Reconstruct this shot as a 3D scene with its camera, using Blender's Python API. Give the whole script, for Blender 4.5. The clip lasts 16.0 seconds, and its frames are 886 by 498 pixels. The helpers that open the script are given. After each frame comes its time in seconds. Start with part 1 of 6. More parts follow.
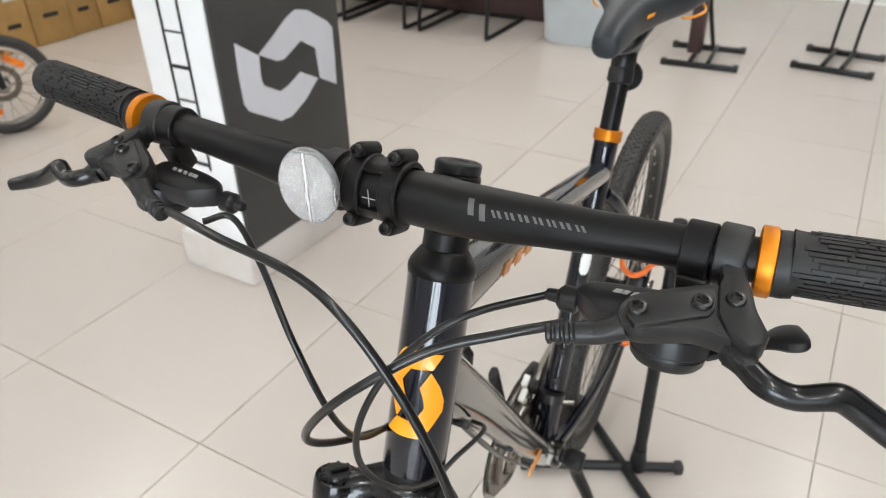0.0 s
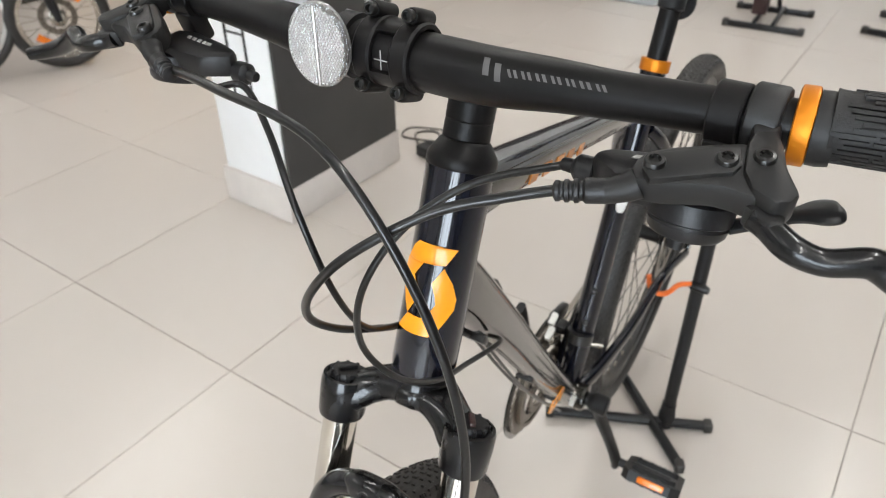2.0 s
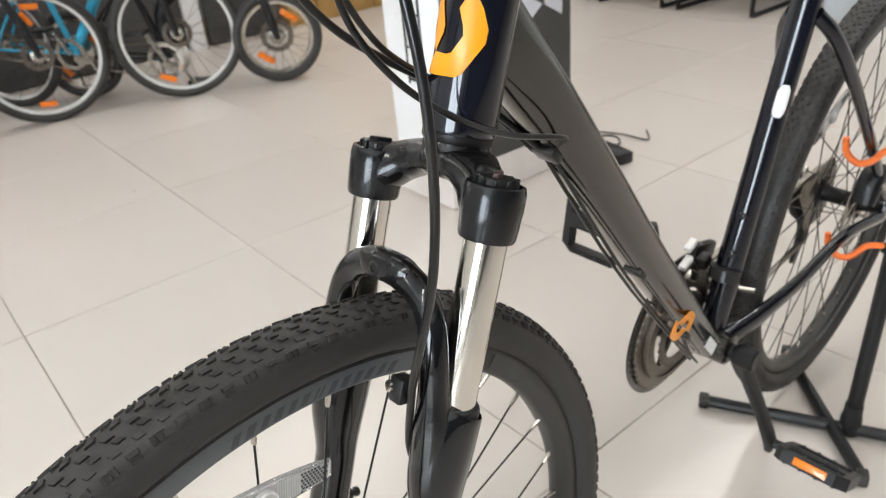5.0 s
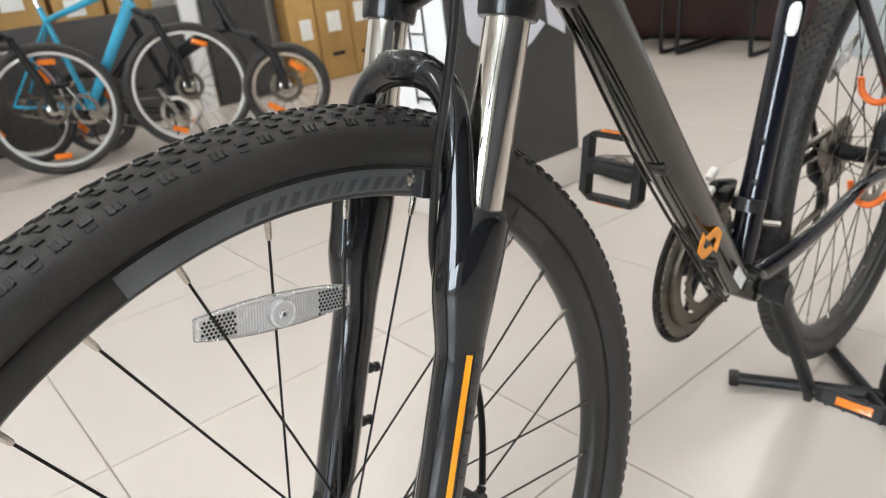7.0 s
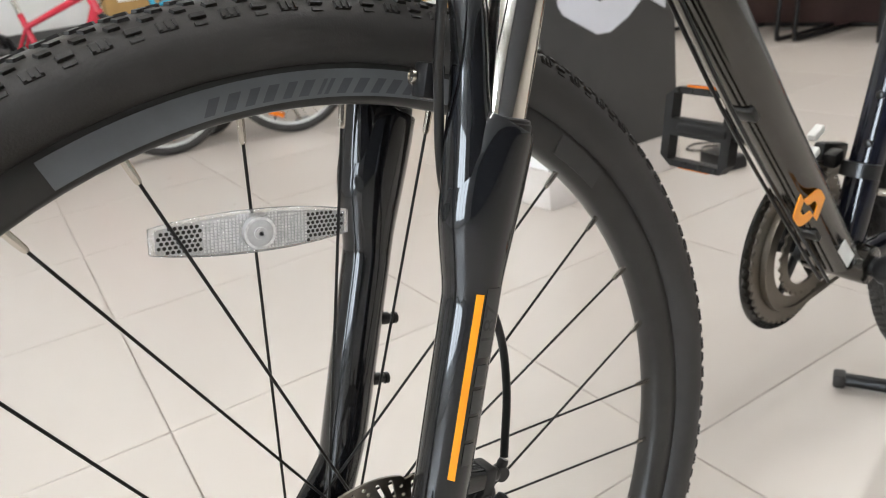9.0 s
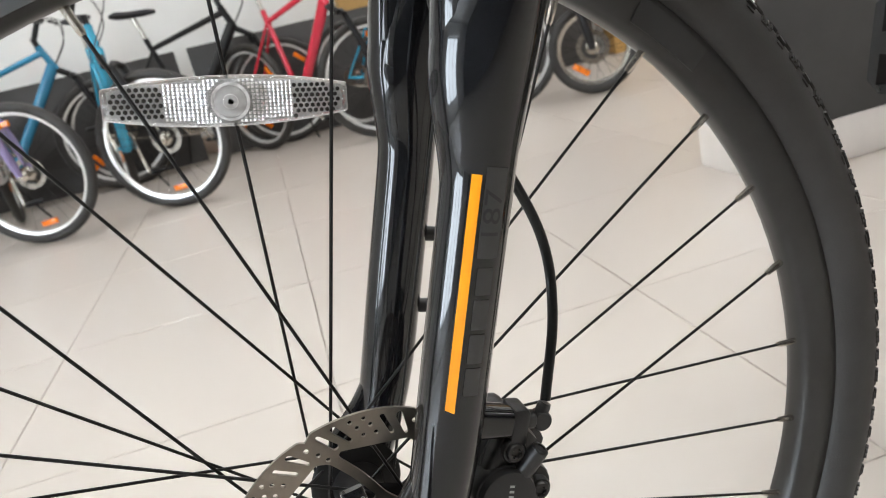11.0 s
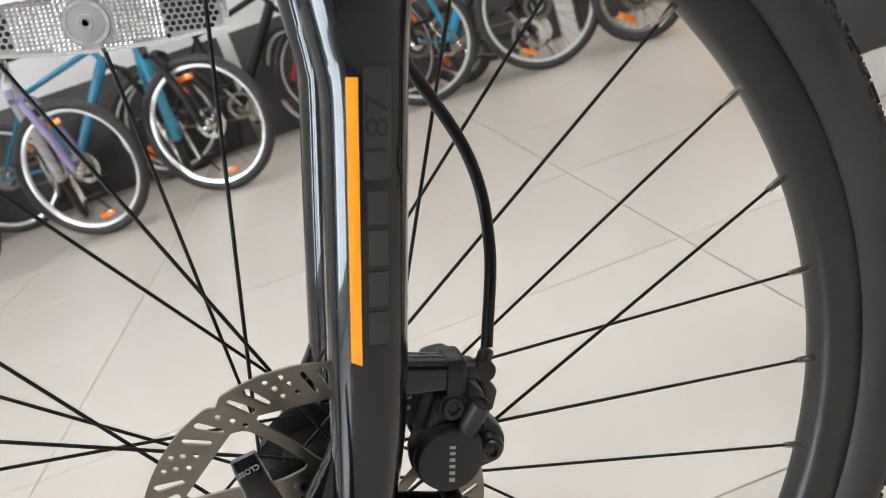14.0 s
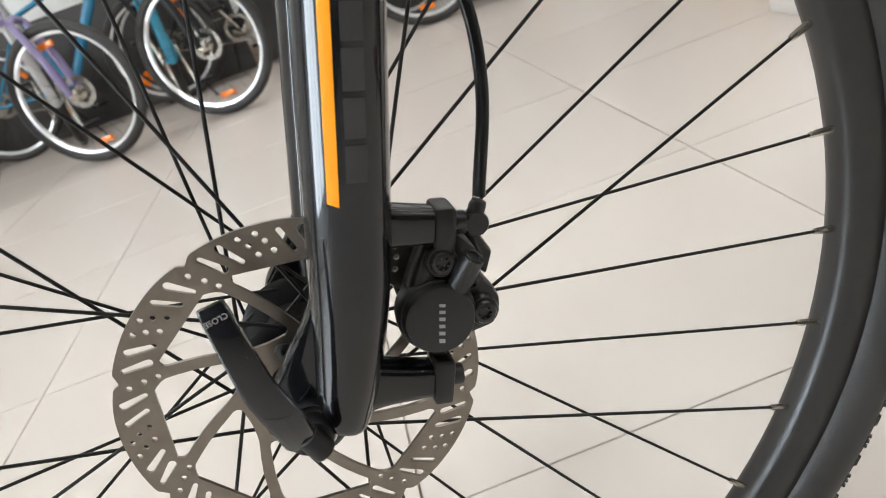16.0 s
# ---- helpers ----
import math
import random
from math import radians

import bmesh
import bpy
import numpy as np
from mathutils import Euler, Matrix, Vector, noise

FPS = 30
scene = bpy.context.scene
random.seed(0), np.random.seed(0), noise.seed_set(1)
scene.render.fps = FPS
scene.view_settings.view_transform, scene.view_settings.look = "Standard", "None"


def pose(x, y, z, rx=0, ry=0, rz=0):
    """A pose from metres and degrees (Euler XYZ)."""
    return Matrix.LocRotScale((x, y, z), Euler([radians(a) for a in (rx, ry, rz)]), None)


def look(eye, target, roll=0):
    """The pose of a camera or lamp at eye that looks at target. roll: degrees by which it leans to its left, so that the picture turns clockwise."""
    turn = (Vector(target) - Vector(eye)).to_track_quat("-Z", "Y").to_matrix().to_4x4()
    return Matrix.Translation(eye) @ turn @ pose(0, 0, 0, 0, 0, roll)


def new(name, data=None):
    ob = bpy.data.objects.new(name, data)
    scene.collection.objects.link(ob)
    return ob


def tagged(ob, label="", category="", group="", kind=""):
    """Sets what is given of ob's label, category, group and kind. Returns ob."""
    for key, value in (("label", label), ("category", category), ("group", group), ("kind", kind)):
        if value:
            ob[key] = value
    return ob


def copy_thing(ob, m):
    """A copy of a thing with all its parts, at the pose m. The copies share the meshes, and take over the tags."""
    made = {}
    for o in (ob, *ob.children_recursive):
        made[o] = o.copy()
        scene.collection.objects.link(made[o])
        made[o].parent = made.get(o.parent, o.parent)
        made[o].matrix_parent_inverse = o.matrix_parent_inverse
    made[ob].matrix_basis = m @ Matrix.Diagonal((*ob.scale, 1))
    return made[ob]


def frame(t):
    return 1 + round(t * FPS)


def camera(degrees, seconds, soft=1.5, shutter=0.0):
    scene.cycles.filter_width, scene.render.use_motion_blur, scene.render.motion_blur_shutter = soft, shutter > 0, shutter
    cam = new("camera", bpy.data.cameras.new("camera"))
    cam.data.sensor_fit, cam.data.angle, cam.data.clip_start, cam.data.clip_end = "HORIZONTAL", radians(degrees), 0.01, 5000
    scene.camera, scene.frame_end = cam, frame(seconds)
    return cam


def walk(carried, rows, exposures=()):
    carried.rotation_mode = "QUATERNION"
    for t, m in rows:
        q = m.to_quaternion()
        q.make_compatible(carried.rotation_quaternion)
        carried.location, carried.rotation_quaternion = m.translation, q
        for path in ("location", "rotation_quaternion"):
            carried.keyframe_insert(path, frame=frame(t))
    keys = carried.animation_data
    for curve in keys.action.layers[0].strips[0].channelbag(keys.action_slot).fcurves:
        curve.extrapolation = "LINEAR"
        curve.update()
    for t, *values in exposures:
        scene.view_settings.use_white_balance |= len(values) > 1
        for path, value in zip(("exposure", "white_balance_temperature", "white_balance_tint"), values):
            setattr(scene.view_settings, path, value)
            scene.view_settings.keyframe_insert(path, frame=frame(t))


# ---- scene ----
cam = camera(62.4, 16.0, soft=0.95)
cam.data.dof.use_dof, cam.data.dof.focus_distance, cam.data.dof.aperture_fstop = True, 0.36, 17.0
PATH = [
    (0, (0.163, 0.211, 1.233), (-1.364, -0.538, 0.181), -1.3),
    (0.5, (0.166, 0.214, 1.221), (-1.351, -0.525, 0.147), -1.0),
    (1, (0.169, 0.221, 1.208), (-1.322, -0.554, 0.122), -0.8),
    (1.5, (0.166, 0.226, 1.196), (-1.298, -0.583, 0.101), -0.4),
    (2, (0.163, 0.232, 1.178), (-1.261, -0.6, 0.047), -0.4),
    (2.5, (0.154, 0.259, 1.165), (-1.198, -0.691, 0.037), -1.0),
    (3, (0.149, 0.294, 1.149), (-1.12, -0.79, 0.047), -2.2),
    (3.5, (0.138, 0.32, 1.122), (-1.076, -0.896, 0.097), -3.0),
    (4, (0.124, 0.329, 1.079), (-1.018, -0.921, 0.015), -4.7),
    (4.2, (0.123, 0.327, 1.059), (-1.019, -0.91, -0.02), -4.6),
    (6.3, (0.184, 0.38, 0.804), (-1.05, -1.032, 0.109), -6.3),
    (6.5, (0.19, 0.377, 0.797), (-1.058, -1.01, 0.078), -6.2),
    (7, (0.194, 0.367, 0.784), (-1.035, -1.011, 0.014), -7.3),
    (7.5, (0.202, 0.352, 0.772), (-1.065, -0.994, 0.008), -8.6),
    (8, (0.208, 0.332, 0.758), (-1.106, -0.967, -0.008), -8.6),
    (8.5, (0.179, 0.331, 0.744), (-1.057, -1.04, -0.027), -8.4),
    (9, (0.126, 0.354, 0.709), (-0.899, -1.196, -0.03), -8.4),
    (9.5, (0.069, 0.381, 0.674), (-0.711, -1.333, 0.0), -9.6),
    (10, (0.044, 0.393, 0.658), (-0.564, -1.411, 0.044), -10.8),
    (10.2, (0.039, 0.385, 0.645), (-0.53, -1.422, 0.006), -11.1),
    (12.3, (-0.014, 0.333, 0.603), (-0.399, -1.516, -0.055), -16.0),
    (12.5, (-0.016, 0.332, 0.6), (-0.389, -1.516, -0.068), -16.3),
    (13, (-0.025, 0.328, 0.585), (-0.389, -1.511, -0.113), -16.9),
    (13.5, (-0.038, 0.328, 0.575), (-0.355, -1.531, -0.092), -18.4),
    (14, (-0.049, 0.329, 0.565), (-0.339, -1.531, -0.108), -18.9),
    (14.5, (-0.049, 0.323, 0.546), (-0.317, -1.518, -0.19), -19.0),
    (15, (-0.05, 0.32, 0.534), (-0.293, -1.506, -0.245), -19.6),
    (15.5, (-0.05, 0.318, 0.525), (-0.273, -1.496, -0.288), -20.3),
    (16, (-0.046, 0.315, 0.522), (-0.252, -1.492, -0.309), -20.3),
]
walk(cam, [(t, look(eye, target, roll)) for t, eye, target, roll in PATH],
     exposures=((0, -0.02), (2, -0.05), (3.5, 0.0), (7, 0.06), (8.5, 0.04), (10, 0.08), (13, 0.05), (14, -0.04), (15, 0.06), (16, 0.05)))

# ---- world and lamps ----
world = bpy.data.worlds.new("shop_world")
scene.world = world
world.use_nodes = True
world.node_tree.nodes["Background"].inputs[0].default_value = (0.80, 0.90, 1.0, 1)
world.node_tree.nodes["Background"].inputs[1].default_value = 18.0

CEIL = 2.95
TUBES = [(x, y) for y in (-3.1, -1.1, 0.9) for x in (-3.6, -1.7, 0.3, 2.0) if (x, y) != (0.3, -1.1)]
for tx, ty in TUBES:
    ld = bpy.data.lights.new("tube_lamp", "AREA")
    ld.shape, ld.size, ld.size_y, ld.energy, ld.color = "RECTANGLE", 1.2, 0.1, 16.2, (1.0, 0.985, 0.95)
    lo = new("tube_lamp", ld)
    lo.matrix_world = pose(tx, ty, CEIL - 0.075)


# ---- materials ----
def material(name, color, rough=0.5, metal=0.0, coat=0.0, scale=0.0, vary=0.0, bump=0.0, bump_scale=400.0, rough_vary=0.0,
             transmission=0.0, spec=0.5, random_vary=0.0, ior=1.45, coord="Object", coat_rough=0.06):
    m = bpy.data.materials.new(name)
    m.use_nodes = True
    nt = m.node_tree
    b = nt.nodes["Principled BSDF"]
    b.inputs["Base Color"].default_value = (*color, 1)
    b.inputs["Roughness"].default_value = rough
    b.inputs["Metallic"].default_value = metal
    b.inputs["Coat Weight"].default_value = coat
    b.inputs["Coat Roughness"].default_value = coat_rough
    b.inputs["Transmission Weight"].default_value = transmission
    b.inputs["Specular IOR Level"].default_value = spec
    b.inputs["IOR"].default_value = ior
    tc = nt.nodes.new("ShaderNodeTexCoord")
    if vary or rough_vary:
        n1 = nt.nodes.new("ShaderNodeTexNoise")
        n1.inputs["Scale"].default_value = scale
        n1.inputs["Detail"].default_value = 6
        n1.inputs["Roughness"].default_value = 0.65
        nt.links.new(tc.outputs[coord], n1.inputs["Vector"])
        if vary:
            mr = nt.nodes.new("ShaderNodeMapRange")
            mr.inputs[1].default_value, mr.inputs[2].default_value = 0.3, 0.7
            mr.inputs[3].default_value, mr.inputs[4].default_value = 1 - vary, 1 + vary
            nt.links.new(n1.outputs["Fac"], mr.inputs[0])
            hs = nt.nodes.new("ShaderNodeHueSaturation")
            hs.inputs["Color"].default_value = (*color, 1)
            value = mr.outputs[0]
            if random_vary:
                oi = nt.nodes.new("ShaderNodeObjectInfo")
                mr2 = nt.nodes.new("ShaderNodeMapRange")
                mr2.inputs[3].default_value, mr2.inputs[4].default_value = 1 - random_vary, 1 + random_vary
                nt.links.new(oi.outputs["Random"], mr2.inputs[0])
                mu = nt.nodes.new("ShaderNodeMath")
                mu.operation = "MULTIPLY"
                nt.links.new(value, mu.inputs[0])
                nt.links.new(mr2.outputs[0], mu.inputs[1])
                value = mu.outputs[0]
            nt.links.new(value, hs.inputs["Value"])
            nt.links.new(hs.outputs[0], b.inputs["Base Color"])
        if rough_vary:
            mr = nt.nodes.new("ShaderNodeMapRange")
            mr.inputs[1].default_value, mr.inputs[2].default_value = 0.3, 0.7
            mr.inputs[3].default_value, mr.inputs[4].default_value = max(rough - rough_vary, 0.02), rough + rough_vary
            nt.links.new(n1.outputs["Fac"], mr.inputs[0])
            nt.links.new(mr.outputs[0], b.inputs["Roughness"])
    if bump:
        n2 = nt.nodes.new("ShaderNodeTexNoise")
        n2.inputs["Scale"].default_value = bump_scale
        n2.inputs["Detail"].default_value = 3
        nt.links.new(tc.outputs[coord], n2.inputs["Vector"])
        bp = nt.nodes.new("ShaderNodeBump")
        bp.inputs["Strength"].default_value = bump
        bp.inputs["Distance"].default_value = 0.001
        nt.links.new(n2.outputs["Fac"], bp.inputs["Height"])
        nt.links.new(bp.outputs[0], b.inputs["Normal"])
    return m


M = {
    "grout": material("tile_grout", (0.43, 0.385, 0.34), 0.8, scale=4, vary=0.4),
    "wall": material("white_wall_paint", (0.80, 0.80, 0.78), 0.7, scale=3, vary=0.04, bump=0.1, bump_scale=60),
    "ceil": material("ceiling_paint", (0.8, 0.79, 0.76), 0.8, scale=3, vary=0.03),
    "skirt": material("skirting_tile", (0.56, 0.45, 0.36), 0.3, scale=6, vary=0.08),
    "pillar": material("pillar_white_paint", (0.82, 0.82, 0.82), 0.45, scale=5, vary=0.03),
    "panel": material("matte_black_board", (0.048, 0.046, 0.044), 0.55, scale=4, vary=0.25, rough_vary=0.1),
    "logo_grey": material("pale_grey_vinyl", (0.62, 0.62, 0.66), 0.5, scale=8, vary=0.03),
    "gloss": material("gloss_black_paint", (0.0065, 0.0068, 0.0082), 0.2, coat=0.8, coat_rough=0.05, spec=0.2, scale=20, vary=0.2, rough_vary=0.05, bump=0.02, bump_scale=150),
    "crown": material("soft_gloss_black_paint", (0.0065, 0.0065, 0.0072), 0.26, coat=0.5, coat_rough=0.1, spec=0.22, scale=20, vary=0.2, rough_vary=0.05, bump=0.03, bump_scale=200),
    "navy": material("gloss_midnight_paint", (0.004, 0.0048, 0.010), 0.2, coat=0.9, coat_rough=0.05, spec=0.2, scale=20, vary=0.2, bump=0.01, bump_scale=120),
    "graphite": material("graphite_metallic_paint", (0.052, 0.0485, 0.043), 0.2, metal=0.9, coat=0.8, scale=30, vary=0.1, bump=0.02, bump_scale=900),
    "satin": material("satin_black_anodised", (0.0062, 0.0057, 0.0058), 0.4, spec=0.24, scale=60, vary=0.2, rough_vary=0.06, bump=0.05, bump_scale=1800),
    "plastic": material("black_plastic", (0.010, 0.010, 0.011), 0.38, spec=0.4, scale=50, vary=0.2, bump=0.1, bump_scale=1500),
    "lever": material("dark_grey_resin", (0.0138, 0.0134, 0.0134), 0.44, spec=0.36, scale=40, vary=0.15, bump=0.1, bump_scale=2500),
    "rubber": material("tyre_rubber", (0.029, 0.0268, 0.0252), 0.52, spec=0.5, scale=25, vary=0.3, rough_vary=0.12, bump=0.12, bump_scale=900),
    "knob": material("tread_rubber", (0.023, 0.0215, 0.0205), 0.45, spec=0.45, scale=60, vary=0.3, rough_vary=0.14, bump=0.1, bump_scale=900),
    "grip": material("grip_rubber", (0.014, 0.0135, 0.0135), 0.55, spec=0.4, scale=60, vary=0.2, bump=0.2, bump_scale=1200),
    "chrome": material("chromed_steel", (0.72, 0.69, 0.64), 0.08, metal=1.0, scale=20, rough_vary=0.03),
    "silver": material("silver_metal", (0.56, 0.53, 0.48), 0.26, metal=1.0, scale=60, vary=0.1),
    "steel": material("brushed_rotor_steel", (0.235, 0.21, 0.18), 0.36, metal=1.0, scale=90, vary=0.12, rough_vary=0.08, bump=0.05, bump_scale=900),
    "bolt": material("black_bolt_steel", (0.05, 0.05, 0.05), 0.3, metal=0.8, scale=60, vary=0.2),
    "spoke": material("black_spoke", (0.012, 0.012, 0.012), 0.35, metal=0.3),
    "orange": material("orange_vinyl", (0.95, 0.33, 0.006), 0.35, coat=0.4, scale=20, vary=0.04),
    "orange_metal": material("orange_anodised", (0.58, 0.185, 0.006), 0.42, metal=0.6, scale=40, vary=0.06),
    "orange_reflector": material("amber_reflector", (0.85, 0.2, 0.01), 0.2, coat=0.6, bump=0.4, bump_scale=700),
    "hook": material("orange_hook_rubber", (0.8, 0.16, 0.025), 0.5, scale=30, vary=0.08),
    "decal_grey": material("grey_decal", (0.105, 0.11, 0.115), 0.4, scale=30, vary=0.1),
    "decal_dark": material("dark_decal", (0.009, 0.009, 0.010), 0.3, coat=0.5, scale=30, vary=0.15),
    "decal_mid": material("mid_grey_decal", (0.058, 0.061, 0.065), 0.45, scale=40, vary=0.1),
    "blade": material("satin_black_paint", (0.0055, 0.0055, 0.006), 0.26, coat=0.25, spec=0.3, scale=40, vary=0.15, bump=0.04, bump_scale=900),
    "pod": material("dark_pod_plastic", (0.012, 0.012, 0.013), 0.4, scale=50, vary=0.2, bump=0.15, bump_scale=1500),
    "seat_skin": material("black_saddle_skin", (0.02, 0.024, 0.03), 0.42, scale=60, vary=0.15, bump=0.2, bump_scale=900),
    "plinth": material("pale_plinth_tile", (0.62, 0.57, 0.53), 0.3, scale=6, vary=0.06),
    "prism_dark": material("deep_prism_plastic", (0.035, 0.034, 0.033), 0.22, scale=200, vary=0.3),
    "prism_sheet": material("clear_prism_sheet", (0.93, 0.93, 0.93), 0.2, transmission=0.55, spec=0.6, ior=1.3, scale=250, vary=0.06),
    "prism": material("clear_prism_plastic", (0.82, 0.82, 0.82), 0.18, metal=0.35, scale=220, vary=0.22),
    "rim_black": material("matt_black_rim", (0.023, 0.0218, 0.0205), 0.34, spec=0.5, scale=60, vary=0.15, rough_vary=0.06, bump=0.04, bump_scale=1500),
    "back_panel": material("charcoal_board", (0.055, 0.053, 0.052), 0.5, scale=4, vary=0.2, rough_vary=0.1),
    "orange_dim": material("dull_orange_print", (0.5, 0.16, 0.012), 0.35, coat=0.4, scale=20, vary=0.08),
    "prism_front": material("grey_prism_plastic", (0.78, 0.77, 0.77), 0.25, metal=0.5, scale=200, vary=0.3),
    "print_dim": material("dim_grey_print", (0.030, 0.0295, 0.0295), 0.42, coat=0.3, scale=40, vary=0.1),
    "caliper": material("black_cast_alloy", (0.014, 0.0138, 0.0142), 0.34, spec=0.5, scale=60, vary=0.2, bump=0.1, bump_scale=1600),
    # assumed dark tone of the unseen north wall, for dim reflections in gloss paint
    "dark_wall": material("reflection_dimming_wall", (0.07, 0.07, 0.075), 0.7, scale=3, vary=0.08, bump=0.1, bump_scale=60),
    "window_frame": material("grey_window_frame", (0.2, 0.2, 0.21), 0.4, scale=10, vary=0.08),
    "print_grey": material("grey_print", (0.088, 0.085, 0.085), 0.45, scale=40, vary=0.1),
    "print_pale": material("pale_print", (0.36, 0.36, 0.35), 0.5),
    "white": material("white_plastic", (0.8, 0.8, 0.78), 0.4, scale=20, vary=0.04),
    "carton": material("kraft_carton", (0.42, 0.25, 0.085), 0.75, scale=7, vary=0.15, bump=0.1, bump_scale=200, random_vary=0.12),
    "label": material("paper_label", (0.75, 0.75, 0.72), 0.6, scale=20, vary=0.05),
    "maroon": material("dark_maroon_laminate", (0.055, 0.03, 0.028), 0.4, scale=3, vary=0.3),
    "fabric": material("black_fabric", (0.03, 0.03, 0.034), 0.8, scale=90, vary=0.3, bump=0.3, bump_scale=700),
    "tub": material("translucent_tub", (0.55, 0.6, 0.63), 0.3, scale=5, vary=0.06),
    "cable": material("black_cable_sheath", (0.007, 0.007, 0.0072), 0.3, coat=0.25, spec=0.35, scale=30, vary=0.15),
    "rimgloss": material("bright_rim_alloy", (0.86, 0.86, 0.85), 0.22, metal=0.45, coat=0.5),
    "lamp": material("lamp_housing", (0.8, 0.8, 0.8), 0.4),
}


def tile_material():
    """Polished porcelain: soft clouds at two scales that run on from tile to tile, faint scuffs in the gloss."""
    m = bpy.data.materials.new("polished_tile")
    m.use_nodes = True
    nt = m.node_tree
    b = nt.nodes["Principled BSDF"]
    geo = nt.nodes.new("ShaderNodeNewGeometry")
    oi = nt.nodes.new("ShaderNodeObjectInfo")
    n = nt.nodes.new("ShaderNodeTexNoise")
    n.inputs["Scale"].default_value = 0.9
    n.inputs["Detail"].default_value = 0.5
    nt.links.new(geo.outputs["Position"], n.inputs["Vector"])
    r = nt.nodes.new("ShaderNodeMapRange")
    r.inputs[3].default_value, r.inputs[4].default_value = 0.94, 1.06
    nt.links.new(n.outputs["Fac"], r.inputs[0])
    r2 = nt.nodes.new("ShaderNodeMapRange")
    r2.inputs[3].default_value, r2.inputs[4].default_value = 0.98, 1.02
    nt.links.new(oi.outputs["Random"], r2.inputs[0])
    mu = nt.nodes.new("ShaderNodeMath")
    mu.operation = "MULTIPLY"
    nt.links.new(r.outputs[0], mu.inputs[0])
    nt.links.new(r2.outputs[0], mu.inputs[1])
    vo = nt.nodes.new("ShaderNodeTexVoronoi")
    vo.inputs["Scale"].default_value = 3.1
    nt.links.new(geo.outputs["Position"], vo.inputs["Vector"])
    sp_ = nt.nodes.new("ShaderNodeMapRange")
    sp_.inputs[1].default_value, sp_.inputs[2].default_value = 0.006, 0.022
    sp_.inputs[3].default_value, sp_.inputs[4].default_value = 0.62, 1.0
    nt.links.new(vo.outputs["Distance"], sp_.inputs[0])
    m2 = nt.nodes.new("ShaderNodeMath")
    m2.operation = "MULTIPLY"
    nt.links.new(mu.outputs[0], m2.inputs[0])
    nt.links.new(sp_.outputs[0], m2.inputs[1])
    total = m2.outputs[0]
    b.inputs["Roughness"].default_value = 0.265
    hs = nt.nodes.new("ShaderNodeHueSaturation")
    hs.inputs["Color"].default_value = (0.565, 0.515, 0.468, 1)
    nt.links.new(total, hs.inputs["Value"])
    nt.links.new(hs.outputs[0], b.inputs["Base Color"])
    b.inputs["Specular IOR Level"].default_value = 0.5
    return m


M["tile"] = tile_material()
M["clear"] = material("clear_plastic", (0.9, 0.91, 0.92), 0.1, transmission=0.8, spec=0.5, ior=1.3)


# ---- building helpers ----
def part(name, bm, mat, parent=None, label="", angle=35.0):
    me = bpy.data.meshes.new(name)
    bmesh.ops.recalc_face_normals(bm, faces=bm.faces)
    bm.to_mesh(me)
    bm.free()
    return part_mesh(name, me, mat, parent, label, angle)


def part_mesh(name, me, mat, parent=None, label="", angle=35.0):
    me.materials.clear()
    me.materials.append(M[mat] if isinstance(mat, str) else mat)
    me.polygons.foreach_set("use_smooth", [True] * len(me.polygons))
    if angle:
        me.set_sharp_from_angle(angle=radians(angle))
    ob = new(name, me)
    if parent is not None:
        ob.parent = parent
    if label:
        ob["label"] = label
    return ob


def thing(name, label, category, group="", kind="", m=None):
    ob = tagged(new(name), label, category, group, kind)
    ob.empty_display_size = 0.05
    if m is not None:
        ob.matrix_basis = m
    return ob


def V(*a):
    return Vector(a)


def spline(pts, n=8):
    """Catmull-Rom through the points (numbers of any width)."""
    p = [np.array(q, float) for q in pts]
    p = [2 * p[0] - p[1]] + p + [2 * p[-1] - p[-2]]
    out = []
    for i in range(1, len(p) - 2):
        for k in range(n):
            t = k / n
            out.append(0.5 * (2 * p[i] + (p[i + 1] - p[i - 1]) * t + (2 * p[i - 1] - 5 * p[i] + 4 * p[i + 1] - p[i + 2]) * t * t
                              + (3 * p[i] - p[i - 1] - 3 * p[i + 1] + p[i + 2]) * t ** 3))
    out.append(p[-2])
    return out


def sweep(bm, pts, segs=12, caps=True, side=(0, 1, 0), power=1.0):
    """Skin along rows of x, y, z, r or x, y, z, r across, r up; side: the direction that r across keeps to."""
    rows = [np.array(q, float) for q in pts]
    pos = [Vector(q[:3]) for q in rows]
    rings = []
    ref = Vector(side)
    for i, q in enumerate(rows):
        d = (pos[min(i + 1, len(pos) - 1)] - pos[max(i - 1, 0)]).normalized()
        a = ref - d * ref.dot(d)
        a = a.normalized() if a.length > 1e-4 else d.orthogonal().normalized()
        if len(q) == 4:
            ref = a
        b = d.cross(a)
        r1, r2 = q[3], q[4] if len(q) > 4 else q[3]
        ring = []
        for k in range(segs):
            c, s = math.cos(2 * math.pi * k / segs), math.sin(2 * math.pi * k / segs)
            c, s = math.copysign(abs(c) ** power, c), math.copysign(abs(s) ** power, s)
            ring.append(bm.verts.new(pos[i] + a * r1 * c + b * r2 * s))
        rings.append(ring)
    for r, t in zip(rings, rings[1:]):
        for k in range(segs):
            bm.faces.new((r[k], r[(k + 1) % segs], t[(k + 1) % segs], t[k]))
    if caps:
        bm.faces.new(rings[0][::-1])
        bm.faces.new(rings[-1])
    return bm


